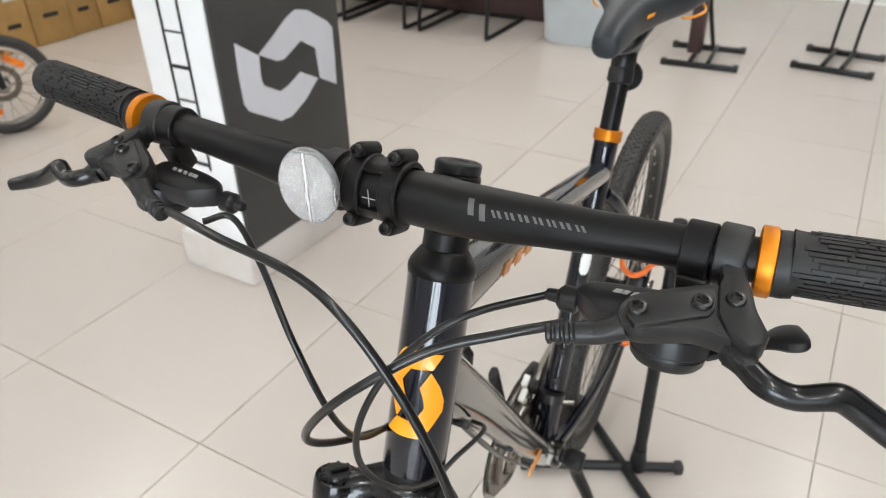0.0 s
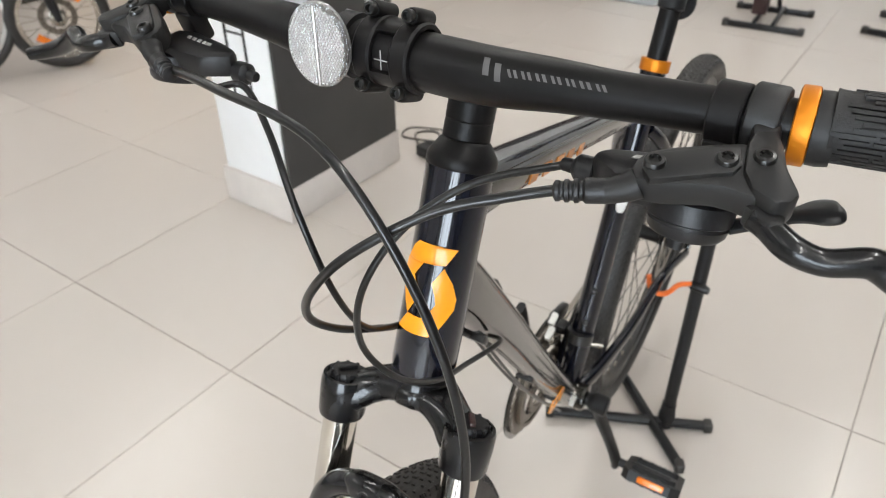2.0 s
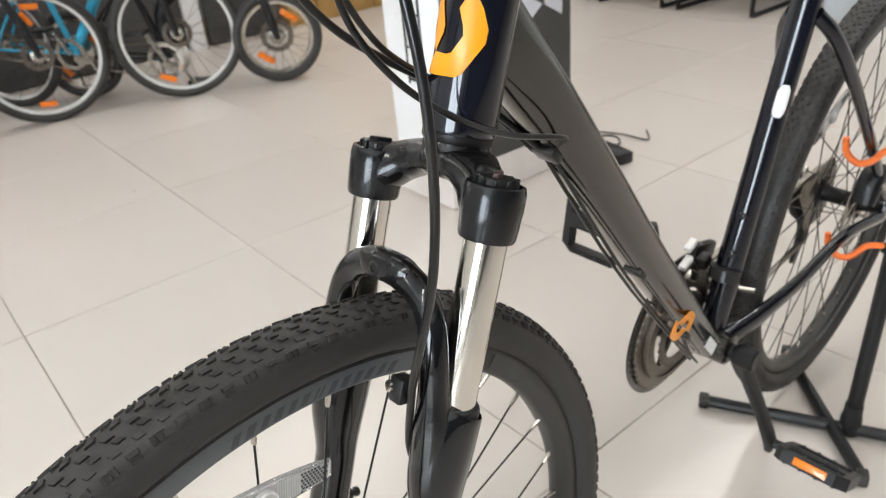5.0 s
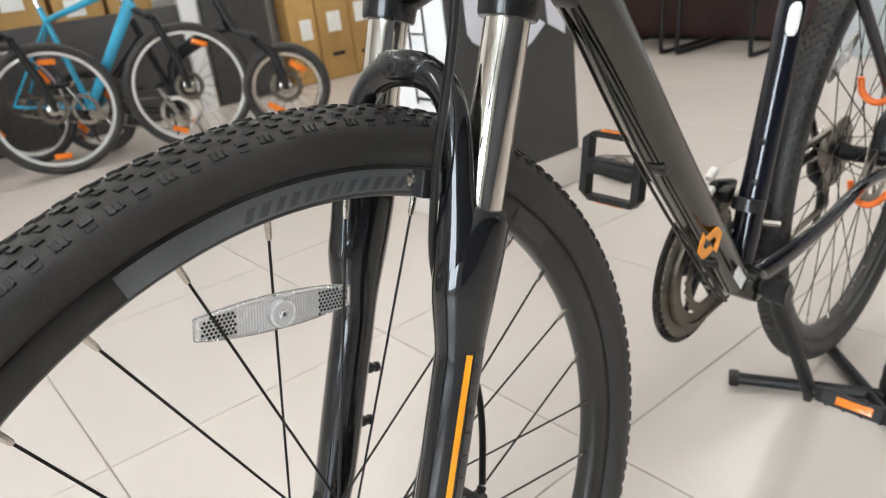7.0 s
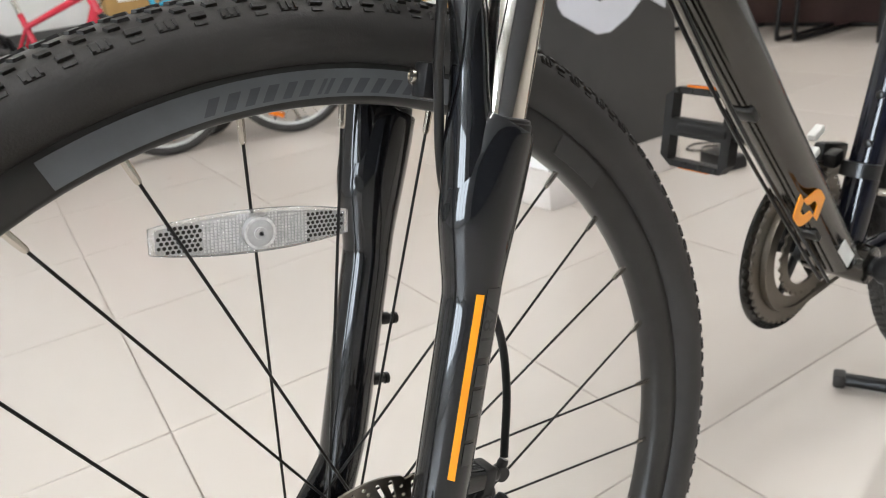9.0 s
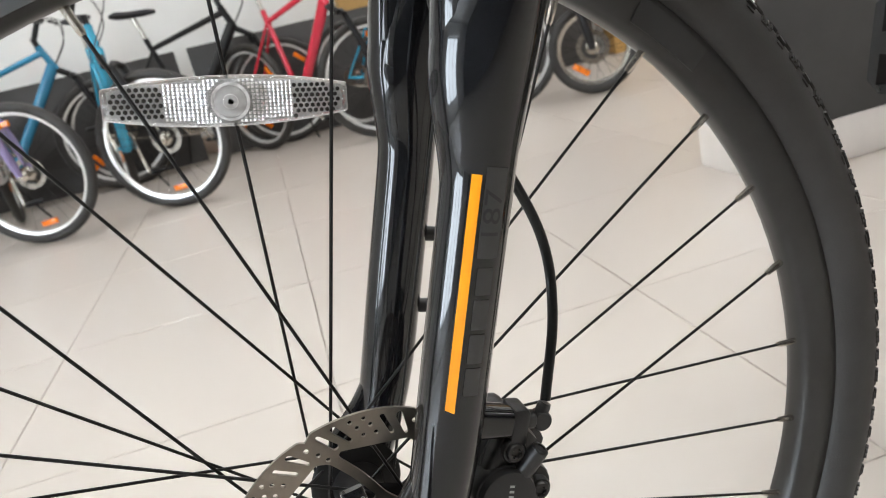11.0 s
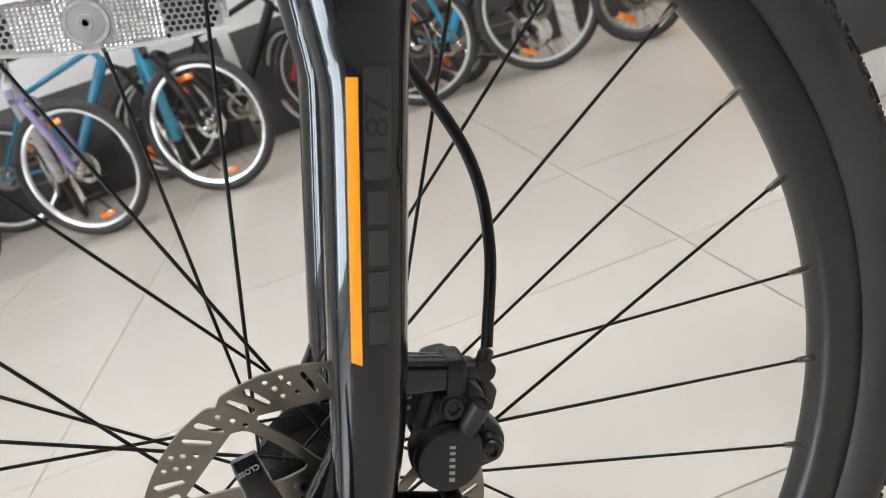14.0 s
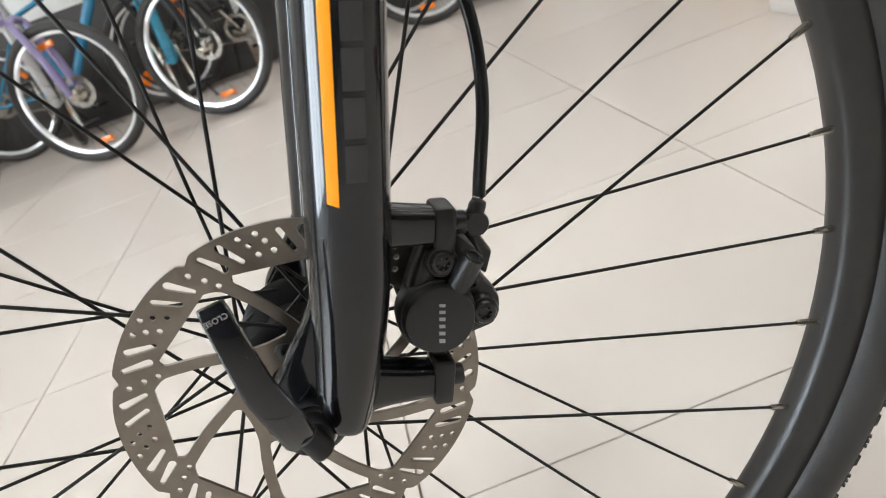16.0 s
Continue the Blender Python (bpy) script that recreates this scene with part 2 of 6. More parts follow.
def tube(pts, segs=12, smooth=0, caps=True, side=(0, 1, 0), power=1.0):
    bm = bmesh.new()
    return sweep(bm, spline(pts, smooth) if smooth else pts, segs, caps, side, power)


def lathe(bm, profile, base, way, segs=24):
    """Turn rows of radius, height about the axis through base along way."""
    way = Vector(way).normalized()
    a = way.orthogonal().normalized()
    b = way.cross(a)
    base = Vector(base)
    rings = []
    for r, h in profile:
        if r < 1e-6:
            rings.append([bm.verts.new(base + way * h)])
        else:
            rings.append([bm.verts.new(base + way * h + (a * math.cos(2 * math.pi * k / segs) + b * math.sin(2 * math.pi * k / segs)) * r)
                          for k in range(segs)])
    for r, t in zip(rings, rings[1:]):
        for k in range(segs):
            if len(r) == 1 and len(t) == 1:
                continue
            if len(r) == 1:
                bm.faces.new((r[0], t[(k + 1) % segs], t[k]))
            elif len(t) == 1:
                bm.faces.new((r[k], r[(k + 1) % segs], t[0]))
            else:
                bm.faces.new((r[k], r[(k + 1) % segs], t[(k + 1) % segs], t[k]))
    for ring, flip in ((rings[0], True), (rings[-1], False)):
        if len(ring) > 1:
            bm.faces.new(ring[::-1] if flip else ring)
    return bm


def turned(profile, base, way, segs=24):
    return lathe(bmesh.new(), profile, base, way, segs)


def closed_lathe(section, segs, axis="y"):
    """A ring about the y axis from a closed section of radius, y."""
    bm = bmesh.new()
    rings = []
    for k in range(segs):
        a = 2 * math.pi * k / segs
        rings.append([bm.verts.new((r * math.cos(a), y, r * math.sin(a))) for r, y in section])
    n = len(section)
    for k in range(segs):
        r, t = rings[k], rings[(k + 1) % segs]
        for i in range(n):
            bm.faces.new((r[i], r[(i + 1) % n], t[(i + 1) % n], t[i]))
    return bm


def box(bm, size, m=None, bevel=0.0, segs=2):
    geo = bmesh.ops.create_cube(bm, size=1.0)
    vs = geo["verts"]
    bmesh.ops.scale(bm, vec=size, verts=vs)
    if bevel:
        es = list({e for v in vs for e in v.link_edges})
        out = bmesh.ops.bevel(bm, geom=es, offset=bevel, segments=segs, profile=0.5, affect="EDGES")
        vs = list({v for f in out["faces"] for v in f.verts} | {v for v in vs if v.is_valid})
    if m is not None:
        bmesh.ops.transform(bm, matrix=m, verts=vs)
    return bm


def boxed(size, m=None, bevel=0.0, segs=2):
    return box(bmesh.new(), size, m, bevel, segs)


def prism(poly, depth, m=None, bevel=0.0):
    """A plate from a polygon in x, y, of the depth along z, from 0."""
    bm = bmesh.new()
    vs = [bm.verts.new((x, y, 0)) for x, y in poly]
    f = bm.faces.new(vs)
    ext = bmesh.ops.extrude_face_region(bm, geom=[f])
    up = [v for v in ext["geom"] if isinstance(v, bmesh.types.BMVert)]
    bmesh.ops.translate(bm, vec=(0, 0, depth), verts=up)
    bmesh.ops.recalc_face_normals(bm, faces=bm.faces)
    if bevel:
        bmesh.ops.bevel(bm, geom=list(bm.edges), offset=bevel, segments=2, profile=0.5, affect="EDGES")
    if m is not None:
        bmesh.ops.transform(bm, matrix=m, verts=bm.verts)
    return bm


def sheet_mesh(loops, thick, name="sheet"):
    """A flat plate in x, y with holes, from closed loops of points."""
    cu = bpy.data.curves.new(name, "CURVE")
    cu.dimensions, cu.fill_mode, cu.extrude = "2D", "BOTH", thick / 2
    for loop in loops:
        sp = cu.splines.new("POLY")
        sp.points.add(len(loop) - 1)
        for p, (x, y) in zip(sp.points, loop):
            p.co = (x, y, 0, 1)
        sp.use_cyclic_u = True
    ob = bpy.data.objects.new(name, cu)
    scene.collection.objects.link(ob)
    me = bpy.data.meshes.new_from_object(ob.evaluated_get(bpy.context.evaluated_depsgraph_get()))
    bpy.data.objects.remove(ob)
    bpy.data.curves.remove(cu)
    return me


def word_mesh(text, size, thick=0.0003):
    cu = bpy.data.curves.new("word", "FONT")
    cu.body, cu.size, cu.extrude, cu.align_x, cu.align_y = text, size, thick, "CENTER", "CENTER"
    ob = bpy.data.objects.new("word", cu)
    scene.collection.objects.link(ob)
    me = bpy.data.meshes.new_from_object(ob.evaluated_get(bpy.context.evaluated_depsgraph_get()))
    bpy.data.objects.remove(ob)
    bpy.data.curves.remove(cu)
    return me


def axes(origin, x, y):
    """A pose from its origin and its x and y directions."""
    x = Vector(x).normalized()
    z = x.cross(Vector(y)).normalized()
    y = z.cross(x)
    m = Matrix((x, y, z)).transposed().to_4x4()
    m.translation = Vector(origin)
    return m

# ---- the room ----
TILE, TURN = 0.604, radians(4.4)
T1, T2 = Vector((-math.sin(TURN), -math.cos(TURN), 0)), Vector((math.cos(TURN), -math.sin(TURN), 0))
CROSS = Vector((-0.651, -0.811, 0))
ROOM = Matrix.Rotation(-TURN, 4, "Z")


def rm(x, y, z, turn=0.0):
    """A pose in room axes, which lie along the tile joints."""
    return ROOM @ pose(x, y, z, 0, 0, turn)


X0, X1, Y0, Y1 = -5.6, 4.6, -4.35, 5.2
floor = part("floor", boxed((X1 - X0 + 0.4, Y1 - Y0 + 0.4, 0.1), rm((X0 + X1) / 2, (Y0 + Y1) / 2, -0.055)), "grout")
tagged(floor, "cream polished floor tiles with fine dark joints", "floor", kind="structure")
part_wall = []
WY0, WY1, WZ0, WZ1 = 0.3, 2.9, 0.35, 2.5
for name, size, at in (("wall_north", (X1 - X0 + 0.4, 0.15, CEIL), ((X0 + X1) / 2, Y1 + 0.075, CEIL / 2)),
                       ("wall_south", (X1 - X0 + 0.4, 0.15, CEIL), ((X0 + X1) / 2, Y0 - 0.075, CEIL / 2)),
                       ("wall_west", (0.15, Y1 - Y0, CEIL), (X0 - 0.075, (Y0 + Y1) / 2, CEIL / 2)),
                       ("wall_west_pier", (0.75, 2.3, CEIL), (X0 + 0.48, -2.3, CEIL / 2)),
                       ("wall_east_1", (0.15, WY0 - Y0, CEIL), (X1 + 0.075, (Y0 + WY0) / 2, CEIL / 2)),
                       ("wall_east_2", (0.15, Y1 - WY1, CEIL), (X1 + 0.075, (Y1 + WY1) / 2, CEIL / 2)),
                       ("wall_east_3", (0.15, WY1 - WY0, WZ0), (X1 + 0.075, (WY0 + WY1) / 2, WZ0 / 2)),
                       ("wall_east_4", (0.15, WY1 - WY0, CEIL - WZ1), (X1 + 0.075, (WY0 + WY1) / 2, (CEIL + WZ1) / 2))):
    # wall_north is out of view; its dark colour is added to dim gloss reflections
    w = part(name, boxed(size, rm(*at)), "dark_wall" if name == "wall_north" else "wall")
    tagged(w, "unseen north wall, darkened to dim the gloss reflections" if name == "wall_north" else "plain white painted shop wall", "wall", kind="structure")
win = thing("window_1", "shop window onto bright daylight in the end wall", "window", kind="structure", m=rm(X1 + 0.075, (WY0 + WY1) / 2, 0))
for k in range(4):
    part("mullion", boxed((0.06, 0.07, WZ1 - WZ0 - 0.1), pose(0, -1.265 + 2.53 * k / 3, (WZ0 + WZ1) / 2), 0.004), "window_frame", win)
for zz in (WZ0 + 0.025, WZ1 - 0.025):
    part("window_rail", boxed((0.06, WY1 - WY0 - 0.004, 0.046), pose(0, 0, zz), 0.004), "window_frame", win)
cl = part("ceiling", boxed((X1 - X0 + 0.4, Y1 - Y0 + 0.4, 0.1), rm((X0 + X1) / 2, (Y0 + Y1) / 2, CEIL + 0.06)), "ceil")
tagged(cl, "plain pale ceiling with tube lamps", "ceiling", kind="structure")
for name, size, at in (("baseboard_west", (0.02, 2.3, 0.11), (X0 + 0.867, -2.3, 0.057)), ("baseboard_south", (5.0, 0.02, 0.11), (0.4, Y0 + 0.012, 0.057))):
    b = part(name, boxed(size, rm(*at), 0.004), "skirt")
    tagged(b, "beige tiled skirting along the wall", "skirting", kind="structure")

lamp0 = None
for tx, ty in TUBES:
    if lamp0 is None:
        lamp0 = thing("ceiling_light", "white batten fitting with a bare tube lamp", "lamp", "tube lights", m=pose(tx, ty, CEIL))
        part("housing", boxed((1.25, 0.13, 0.05), pose(0, 0, -0.022), 0.006), "lamp", lamp0)
        part("tube", tube([(-0.59, 0, -0.058, 0.013), (0.59, 0, -0.058, 0.013)], 12), "lamp", lamp0)
    else:
        copy_thing(lamp0, pose(tx, ty, CEIL))

# pillar with its black board
PC = Vector((-1.213, -1.088, 0))
PM = Matrix.Translation(PC) @ Matrix.Rotation(-radians(5.4), 4, "Z")
pillar = thing("pillar", "white painted square pillar with a tiled plinth", "pillar", kind="structure", m=PM)
part("shaft", boxed((0.50, 0.262, CEIL - 0.02), pose(-0.255, -0.143, CEIL / 2 + 0.01), 0.004), "pillar", pillar)
part("plinth", boxed((0.52, 0.285, 0.115), pose(-0.255, -0.1435, 0.058), 0.004), "plinth", pillar, "beige tiled plinth")
board = thing("black_board", "black display board with a pale grey emblem on the pillar", "sign", m=PM)
part("panel", boxed((0.492, 0.012, 1.85), pose(-0.252, -0.004, 0.115 + 0.925), 0.002), "panel", board)


EMBLEM = ([(-0.149, 0.658), (-0.211, 0.691), (-0.275, 0.729), (-0.312, 0.741), (-0.359, 0.729), (-0.439, 0.681), (-0.462, 0.657), (-0.461, 0.569), (-0.456, 0.485), (-0.386, 0.524), (-0.382, 0.574), (-0.379, 0.616), (-0.319, 0.653), (-0.288, 0.64), (-0.242, 0.621), (-0.215, 0.623)],
          [(-0.072, 0.708), (-0.149, 0.656), (-0.145, 0.593), (-0.152, 0.572), (-0.213, 0.537), (-0.25, 0.545), (-0.303, 0.567), (-0.374, 0.528), (-0.313, 0.483), (-0.245, 0.453), (-0.197, 0.455), (-0.085, 0.521), (-0.07, 0.546), (-0.068, 0.631)])
EM = Matrix(((1, 0, 0, 0), (0, 0, -1, 0.0055), (0, 1, 0, 0), (0, 0, 0, 1)))
for loop in EMBLEM:
    part("emblem_stroke", prism(loop, 0.003, EM), "logo_grey", board, "pale grey emblem stroke")
rail = thing("ladder_graphic", "thin black ladder-like frame on the white pillar face", "graphic", m=PM)
for yy in (-0.10, -0.172):
    part("rail", boxed((0.004, 0.006, 1.25), pose(-0.0025, yy, 0.98), 0.001), "plastic", rail)
for k in range(13):
    part("rung", boxed((0.004, 0.068, 0.005 if k % 3 else 0.009), pose(-0.0025, -0.136, 0.37 + 0.092 * k), 0.001), "plastic", rail)

# power adapter on the floor
ad = thing("power_adapter", "black power adapter with a coiled lead on the floor", "adapter", m=pose(-1.79, -0.935, 0, 0, 0, 74))
part("case", boxed((0.135, 0.068, 0.04), pose(0, 0, 0.021), 0.006), "plastic", ad)
lead = [(-0.06, 0, 0.012, 0.003), (-0.11, 0.02, 0.008, 0.003), (-0.19, 0.08, 0.004, 0.003), (-0.15, 0.14, 0.004, 0.003), (-0.08, 0.1, 0.004, 0.003), (-0.13, 0.05, 0.009, 0.003),
        (-0.21, 0.03, 0.004, 0.003), (-0.24, 0.1, 0.004, 0.003), (-0.14, 0.16, 0.009, 0.003), (-0.05, 0.2, 0.004, 0.003), (-0.12, 0.26, 0.004, 0.003)]
part("lead", tube(lead, 8, 6), "cable", ad)

# desk and cantilever chairs
desk = thing("desk", "dark maroon desk with a closed front panel", "desk", m=rm(-4.45, -2.2, 0))
part("front_panel", boxed((0.03, 1.9, 0.70), pose(0.2, -0.05, 0.355), 0.003), "maroon", desk)
part("top", boxed((0.5, 2.0, 0.03), pose(0.0, -0.05, 0.735), 0.004), "maroon", desk)
for yy in (-1.0, 0.9):
    part("side_panel", boxed((0.4, 0.03, 0.70), pose(-0.02, yy, 0.355), 0.003), "maroon", desk)


def guest_chair(m):
    ch = thing("guest_chair", "black cantilever guest chair before the dark desk", "chair", "guest chairs", m=m)
    s = []
    for yy in (-0.23, 0.23):
        s.append([(-0.28, yy, 0.014, 0.0125), (0.2, yy, 0.014, 0.0125), (0.235, yy, 0.03, 0.0125), (0.245, yy, 0.07, 0.0125), (0.2, yy, 0.40, 0.0125), (0.17, yy, 0.42, 0.0125),
                  (-0.22, yy, 0.41, 0.0125), (-0.3, yy, 0.85, 0.0125)])
    for q in s:
        part("side_tube", tube(q, 10, 5), "plastic", ch)
    part("cross_tube", tube([(-0.28, -0.23, 0.014, 0.0125), (-0.28, 0.23, 0.014, 0.0125)], 10), "plastic", ch)
    part("seat", boxed((0.46, 0.46, 0.06), pose(-0.02, 0, 0.45), 0.02, 3), "fabric", ch)
    part("backrest", boxed((0.05, 0.46, 0.38), pose(-0.29, 0, 0.74, 0, -10), 0.02, 3), "fabric", ch)
    return ch


c0 = guest_chair(rm(-3.95, -1.95, 0))
for yy in (-2.52, -3.09):
    copy_thing(c0, rm(-3.95, yy, 0))

# storage tub
tb = thing("storage_tub", "translucent grey storage tub standing by the wall", "tub", m=rm(-4.0, -1.25, 0))
bm = tube([(0, 0, 0.0, 0.17, 0.15), (0, 0, 0.02, 0.185, 0.165), (0, 0, 0.34, 0.21, 0.19), (0, 0, 0.36, 0.225, 0.205), (0, 0, 0.375, 0.225, 0.205)], 32, power=0.45)
part("body", bm, "tub", tb)

# spare floor stands
def floor_stand(m, tall, thick):
    st = thing("floor_stand", "black steel bicycle floor stand with two foot bars", "stand", "floor stands", m=m)
    for xx in (-0.17, 0.17):
        bm = boxed((0.032, 0.36, 0.028), pose(xx, 0, 0.014), 0.004)
        part("foot_bar", bm, "plastic", st)
        for yy in (-0.18, 0.18):
            part("end_cap", boxed((0.04, 0.03, 0.034), pose(xx, yy, 0.017), 0.006), "rubber", st)
    for yy in (-0.045, 0.045):
        part("spine", boxed((0.34, 0.02, 0.02), pose(0, yy, 0.03), 0.003), "plastic", st)
    if thick:
        part("post", boxed((0.09, 0.07, tall), pose(0.03, -0.05, tall / 2 + 0.04, 0, 4), 0.006), "maroon", st)
        part("strut", tube([(-0.17, 0.02, 0.03, 0.012), (-0.02, -0.02, 0.35, 0.012), (0.02, -0.03, tall, 0.012)], 8, 4), "plastic", st)
    else:
        for yy in (-0.07, 0.04):
            part("upright", tube([(-0.17, yy, 0.03, 0.009), (-0.17, yy + 0.01, 0.2, 0.009), (-0.06, yy + 0.05, 0.5, 0.009), (-0.02, yy + 0.06, tall, 0.009)], 8, 5), "plastic", st)
    return st


floor_stand(rm(-3.93, -0.52, 0, 4), 0.7, True)
floor_stand(rm(-4.14, 0.12, 0, -6), 0.75, False)

# black back boards, white posts and cartons along the south side
for xx, wd in ((1.35, 1.9), (-0.62, 1.9), (-1.86, 0.42)):
    bb = thing("back_board", "tall black display board behind the row of bicycles", "board", "back boards", m=rm(xx, Y0 + 0.28, 0))
    part("panel", boxed((wd, 0.03, 0.62 if xx > -1.8 else 2.2), pose(0, 0, 0.32 if xx > -1.8 else 1.11), 0.004), "back_panel", bb)
    if xx < -1.8:
        EM2 = pose(0, 0.0195, 0.98) @ Matrix(((1, 0, 0, 0), (0, 0, -1, 0), (0, 1, 0, 0), (0, 0, 0, 1)))
        for loop in EMBLEM:
            part("emblem_stroke", prism([((x + 0.265) * 1.1, (z - 0.60) * 1.1) for x, z in loop], 0.002, EM2), "logo_grey", bb, "pale emblem stroke")
pp = thing("wall_post", "slim white post between the display boards", "post", m=rm(-1.56, Y0 + 0.3, 0))
part("shaft", boxed((0.1, 0.06, 2.3), pose(0, 0, 1.15), 0.004), "pillar", pp)

rng = random.Random(4)
bx = -2.22
for k in range(9):
    w, h, d = rng.uniform(0.19, 0.25), rng.uniform(0.72, 0.86), 0.16
    ct = thing("carton", "brown cardboard bicycle carton standing on end", "box", "cartons", m=rm(bx - w / 2, Y0 + 0.1 + d / 2 + rng.uniform(0, 0.03), 0, rng.uniform(-2, 2)))
    part("carton_body", boxed((w, d, h), pose(0, 0, h / 2 + 0.003), 0.004), "carton", ct)
    part("label", boxed((w * 0.42, 0.002, 0.13), pose(rng.uniform(-0.02, 0.02), d / 2 + 0.002, h * rng.uniform(0.4, 0.6))), "label", ct, "white paper label")
    part("print_bar", boxed((w * 0.5, 0.002, 0.03), pose(0, d / 2 + 0.002, h * 0.82)), "decal_dark", ct, "dark printed bar")
    part("print_bar", boxed((w * 0.4, 0.002, 0.025), pose(0, d / 2 + 0.002, h * 0.2)), "decal_dark", ct, "dark printed bar")
    bx -= w + 0.008
for xx, w, h in ((-1.28, 0.24, 0.86), (-1.0, 0.26, 0.80), (-0.70, 0.28, 0.88)):
    ct = thing("carton", "brown cardboard carton standing behind the low board", "box", "cartons", m=rm(xx, Y0 + 0.14, 0))
    part("carton_body", boxed((w, 0.16, h), pose(0, 0, h / 2 + 0.003), 0.004), "carton", ct)
    part("label", boxed((w * 0.4, 0.002, 0.09), pose(0.02, 0.082, h * 0.86)), "label", ct, "white paper label")
for k in range(6):
    w, h, d = rng.uniform(0.3, 0.5), rng.uniform(0.3, 0.5), 0.16
    xx = -2.3 - 0.34 * k
    ct = thing("carton", "brown cardboard carton stacked on the cartons below", "box", "cartons", m=rm(xx, Y0 + 0.12 + d / 2, 0.868))
    part("carton_body", boxed((0.33, d, h), pose(0, 0, h / 2), 0.004), "carton", ct)
    part("label", boxed((0.12, 0.002, 0.1), pose(0.03, d / 2 + 0.002, h * 0.5)), "label", ct, "white paper label")

# ---- the bicycle ----
HUB = Vector((0, 0, 0.354))
HEAD = radians(19.1)
U, FW = Vector((-math.sin(HEAD), 0, math.cos(HEAD))), Vector((math.cos(HEAD), 0, math.sin(HEAD)))


def sp(a, b, y=0.0):
    """A place on the steered part: a up along the fork, b ahead of the axle, y to the left."""
    return HUB + U * a + FW * b + Vector((0, y + 0.0185 * a, 0))


UL = (U + Vector((0, 0.0185, 0))).normalized()


def row(p, *r):
    return (p[0], p[1], p[2], *r)


LEGB, STB = -0.0185, -0.037
bike = thing("bicycle", "black and graphite hybrid bicycle with orange details on a display stand", "bicycle")


def arc_band(r0, r1, y, a0, a1, n, thick):
    """A flat band on a wheel's side between two radii and two angles (degrees)."""
    bm = bmesh.new()
    rows = []
    for k in range(n + 1):
        a = radians(a0 + (a1 - a0) * k / n)
        rows.append([bm.verts.new((r * math.cos(a), yy, r * math.sin(a))) for r, yy in ((r0, y), (r1, y), (r1, y + thick), (r0, y + thick))])
    for p, q in zip(rows, rows[1:]):
        for i in range(4):
            bm.faces.new((p[i], p[(i + 1) % 4], q[(i + 1) % 4], q[i]))
    bm.faces.new(rows[0])
    bm.faces.new(rows[-1][::-1])
    return bm


def tyre_mesh():
    cr, ry, rz = 0.3325, 0.0225, 0.0195
    section = []
    for k in range(22):
        a = radians(-152 + 304 * k / 21)
        section.append((cr + rz * math.cos(a), ry * math.sin(a)))
    bm = closed_lathe(section, 128)
    for f in bm.faces:
        f.smooth = True
    return bm


def knobs_mesh():
    """Tread: rows of raised blocks round the tyre, with siped and angled shapes."""
    bm = bmesh.new()
    cr, ry, rz = 0.3325, 0.0225, 0.0195

    def block(a0, lat, la, lw, hh, skew):
        low, high = [], []
        for sa, sl in ((-1, -1), (1, -1), (1, 1), (-1, 1)):
            for store, kk, h in ((low, 1.0, -0.0012), (high, 0.80, hh)):
                a = a0 + (sa * la * kk + skew * sl) / 0.353
                t = lat + sl * lw * kk / 0.021
                rr = 1 + h / 0.0205
                r = cr + rz * math.cos(t) * rr
                store.append(bm.verts.new((r * math.cos(a), ry * math.sin(t) * rr, r * math.sin(a))))
        bm.faces.new(high)
        for i in range(4):
            bm.faces.new((low[i], low[(i + 1) % 4], high[(i + 1) % 4], high[i]))

    n = 150
    for k in range(n):
        a = 2 * math.pi * k / n
        half = math.pi / n
        for q in (1, -1):
            block(a + half * 0.5 * q, 0.13 * q, 0.0034, 0.0017, 0.0014, 0.0008 * q)
            block(a + half, 0.37 * q, 0.0029, 0.0016, 0.0014, 0.0010 * q)
            block(a + half * 0.2, 0.60 * q, 0.0031, 0.0015, 0.0015, 0.0006 * q)
            if k % 2:
                block(a + half * 1.1, 0.93 * q, 0.0052, 0.0030, 0.0006, 0.0)
                for o in (-0.0036, 0.0, 0.0036):
                    block(a + half * 1.1 + o / 0.353, 0.93 * q, 0.0009, 0.0024, 0.0016, 0.0)
            else:
                block(a + half * 1.1, 0.86 * q, 0.0042, 0.0014, 0.0015, 0.0)
                block(a + half * 1.1, 1.06 * q, 0.0036, 0.0010, 0.0007, 0.0)
    return bm


RIM = [(0.3165, 0.0122), (0.3155, 0.0128), (0.3065, 0.0122), (0.2985, 0.0106), (0.2955, 0.0078), (0.2945, 0.003), (0.2945, -0.003), (0.2955, -0.0078), (0.2985, -0.0106),
       (0.3065, -0.0122), (0.3155, -0.0128), (0.3165, -0.0122), (0.3165, -0.009), (0.311, -0.008), (0.311, 0.008), (0.3165, 0.009)]


def hub_mesh(rear=False):
    w = 0.05 if not rear else 0.062
    prof = [(0.006, -w), (0.009, -w), (0.0095, -w + 0.008), (0.0125, -w + 0.012), (0.014, -0.04), (0.026, -0.036), (0.0275, -0.0345), (0.026, -0.033), (0.0155, -0.03), (0.0135, -0.02),
            (0.0135, 0.008), (0.016, 0.016), (0.029, 0.0165), (0.0305, 0.018), (0.029, 0.0195), (0.0245, 0.0205), (0.024, 0.027), (0.0145, 0.0275), (0.0125, 0.038), (0.0095, w - 0.004), (0.006, w)]
    return turned(prof, (0, 0, 0), (0, 1, 0), 36)


def sector(r, th):
    return (r * math.cos(radians(th)), r * math.sin(radians(th)))


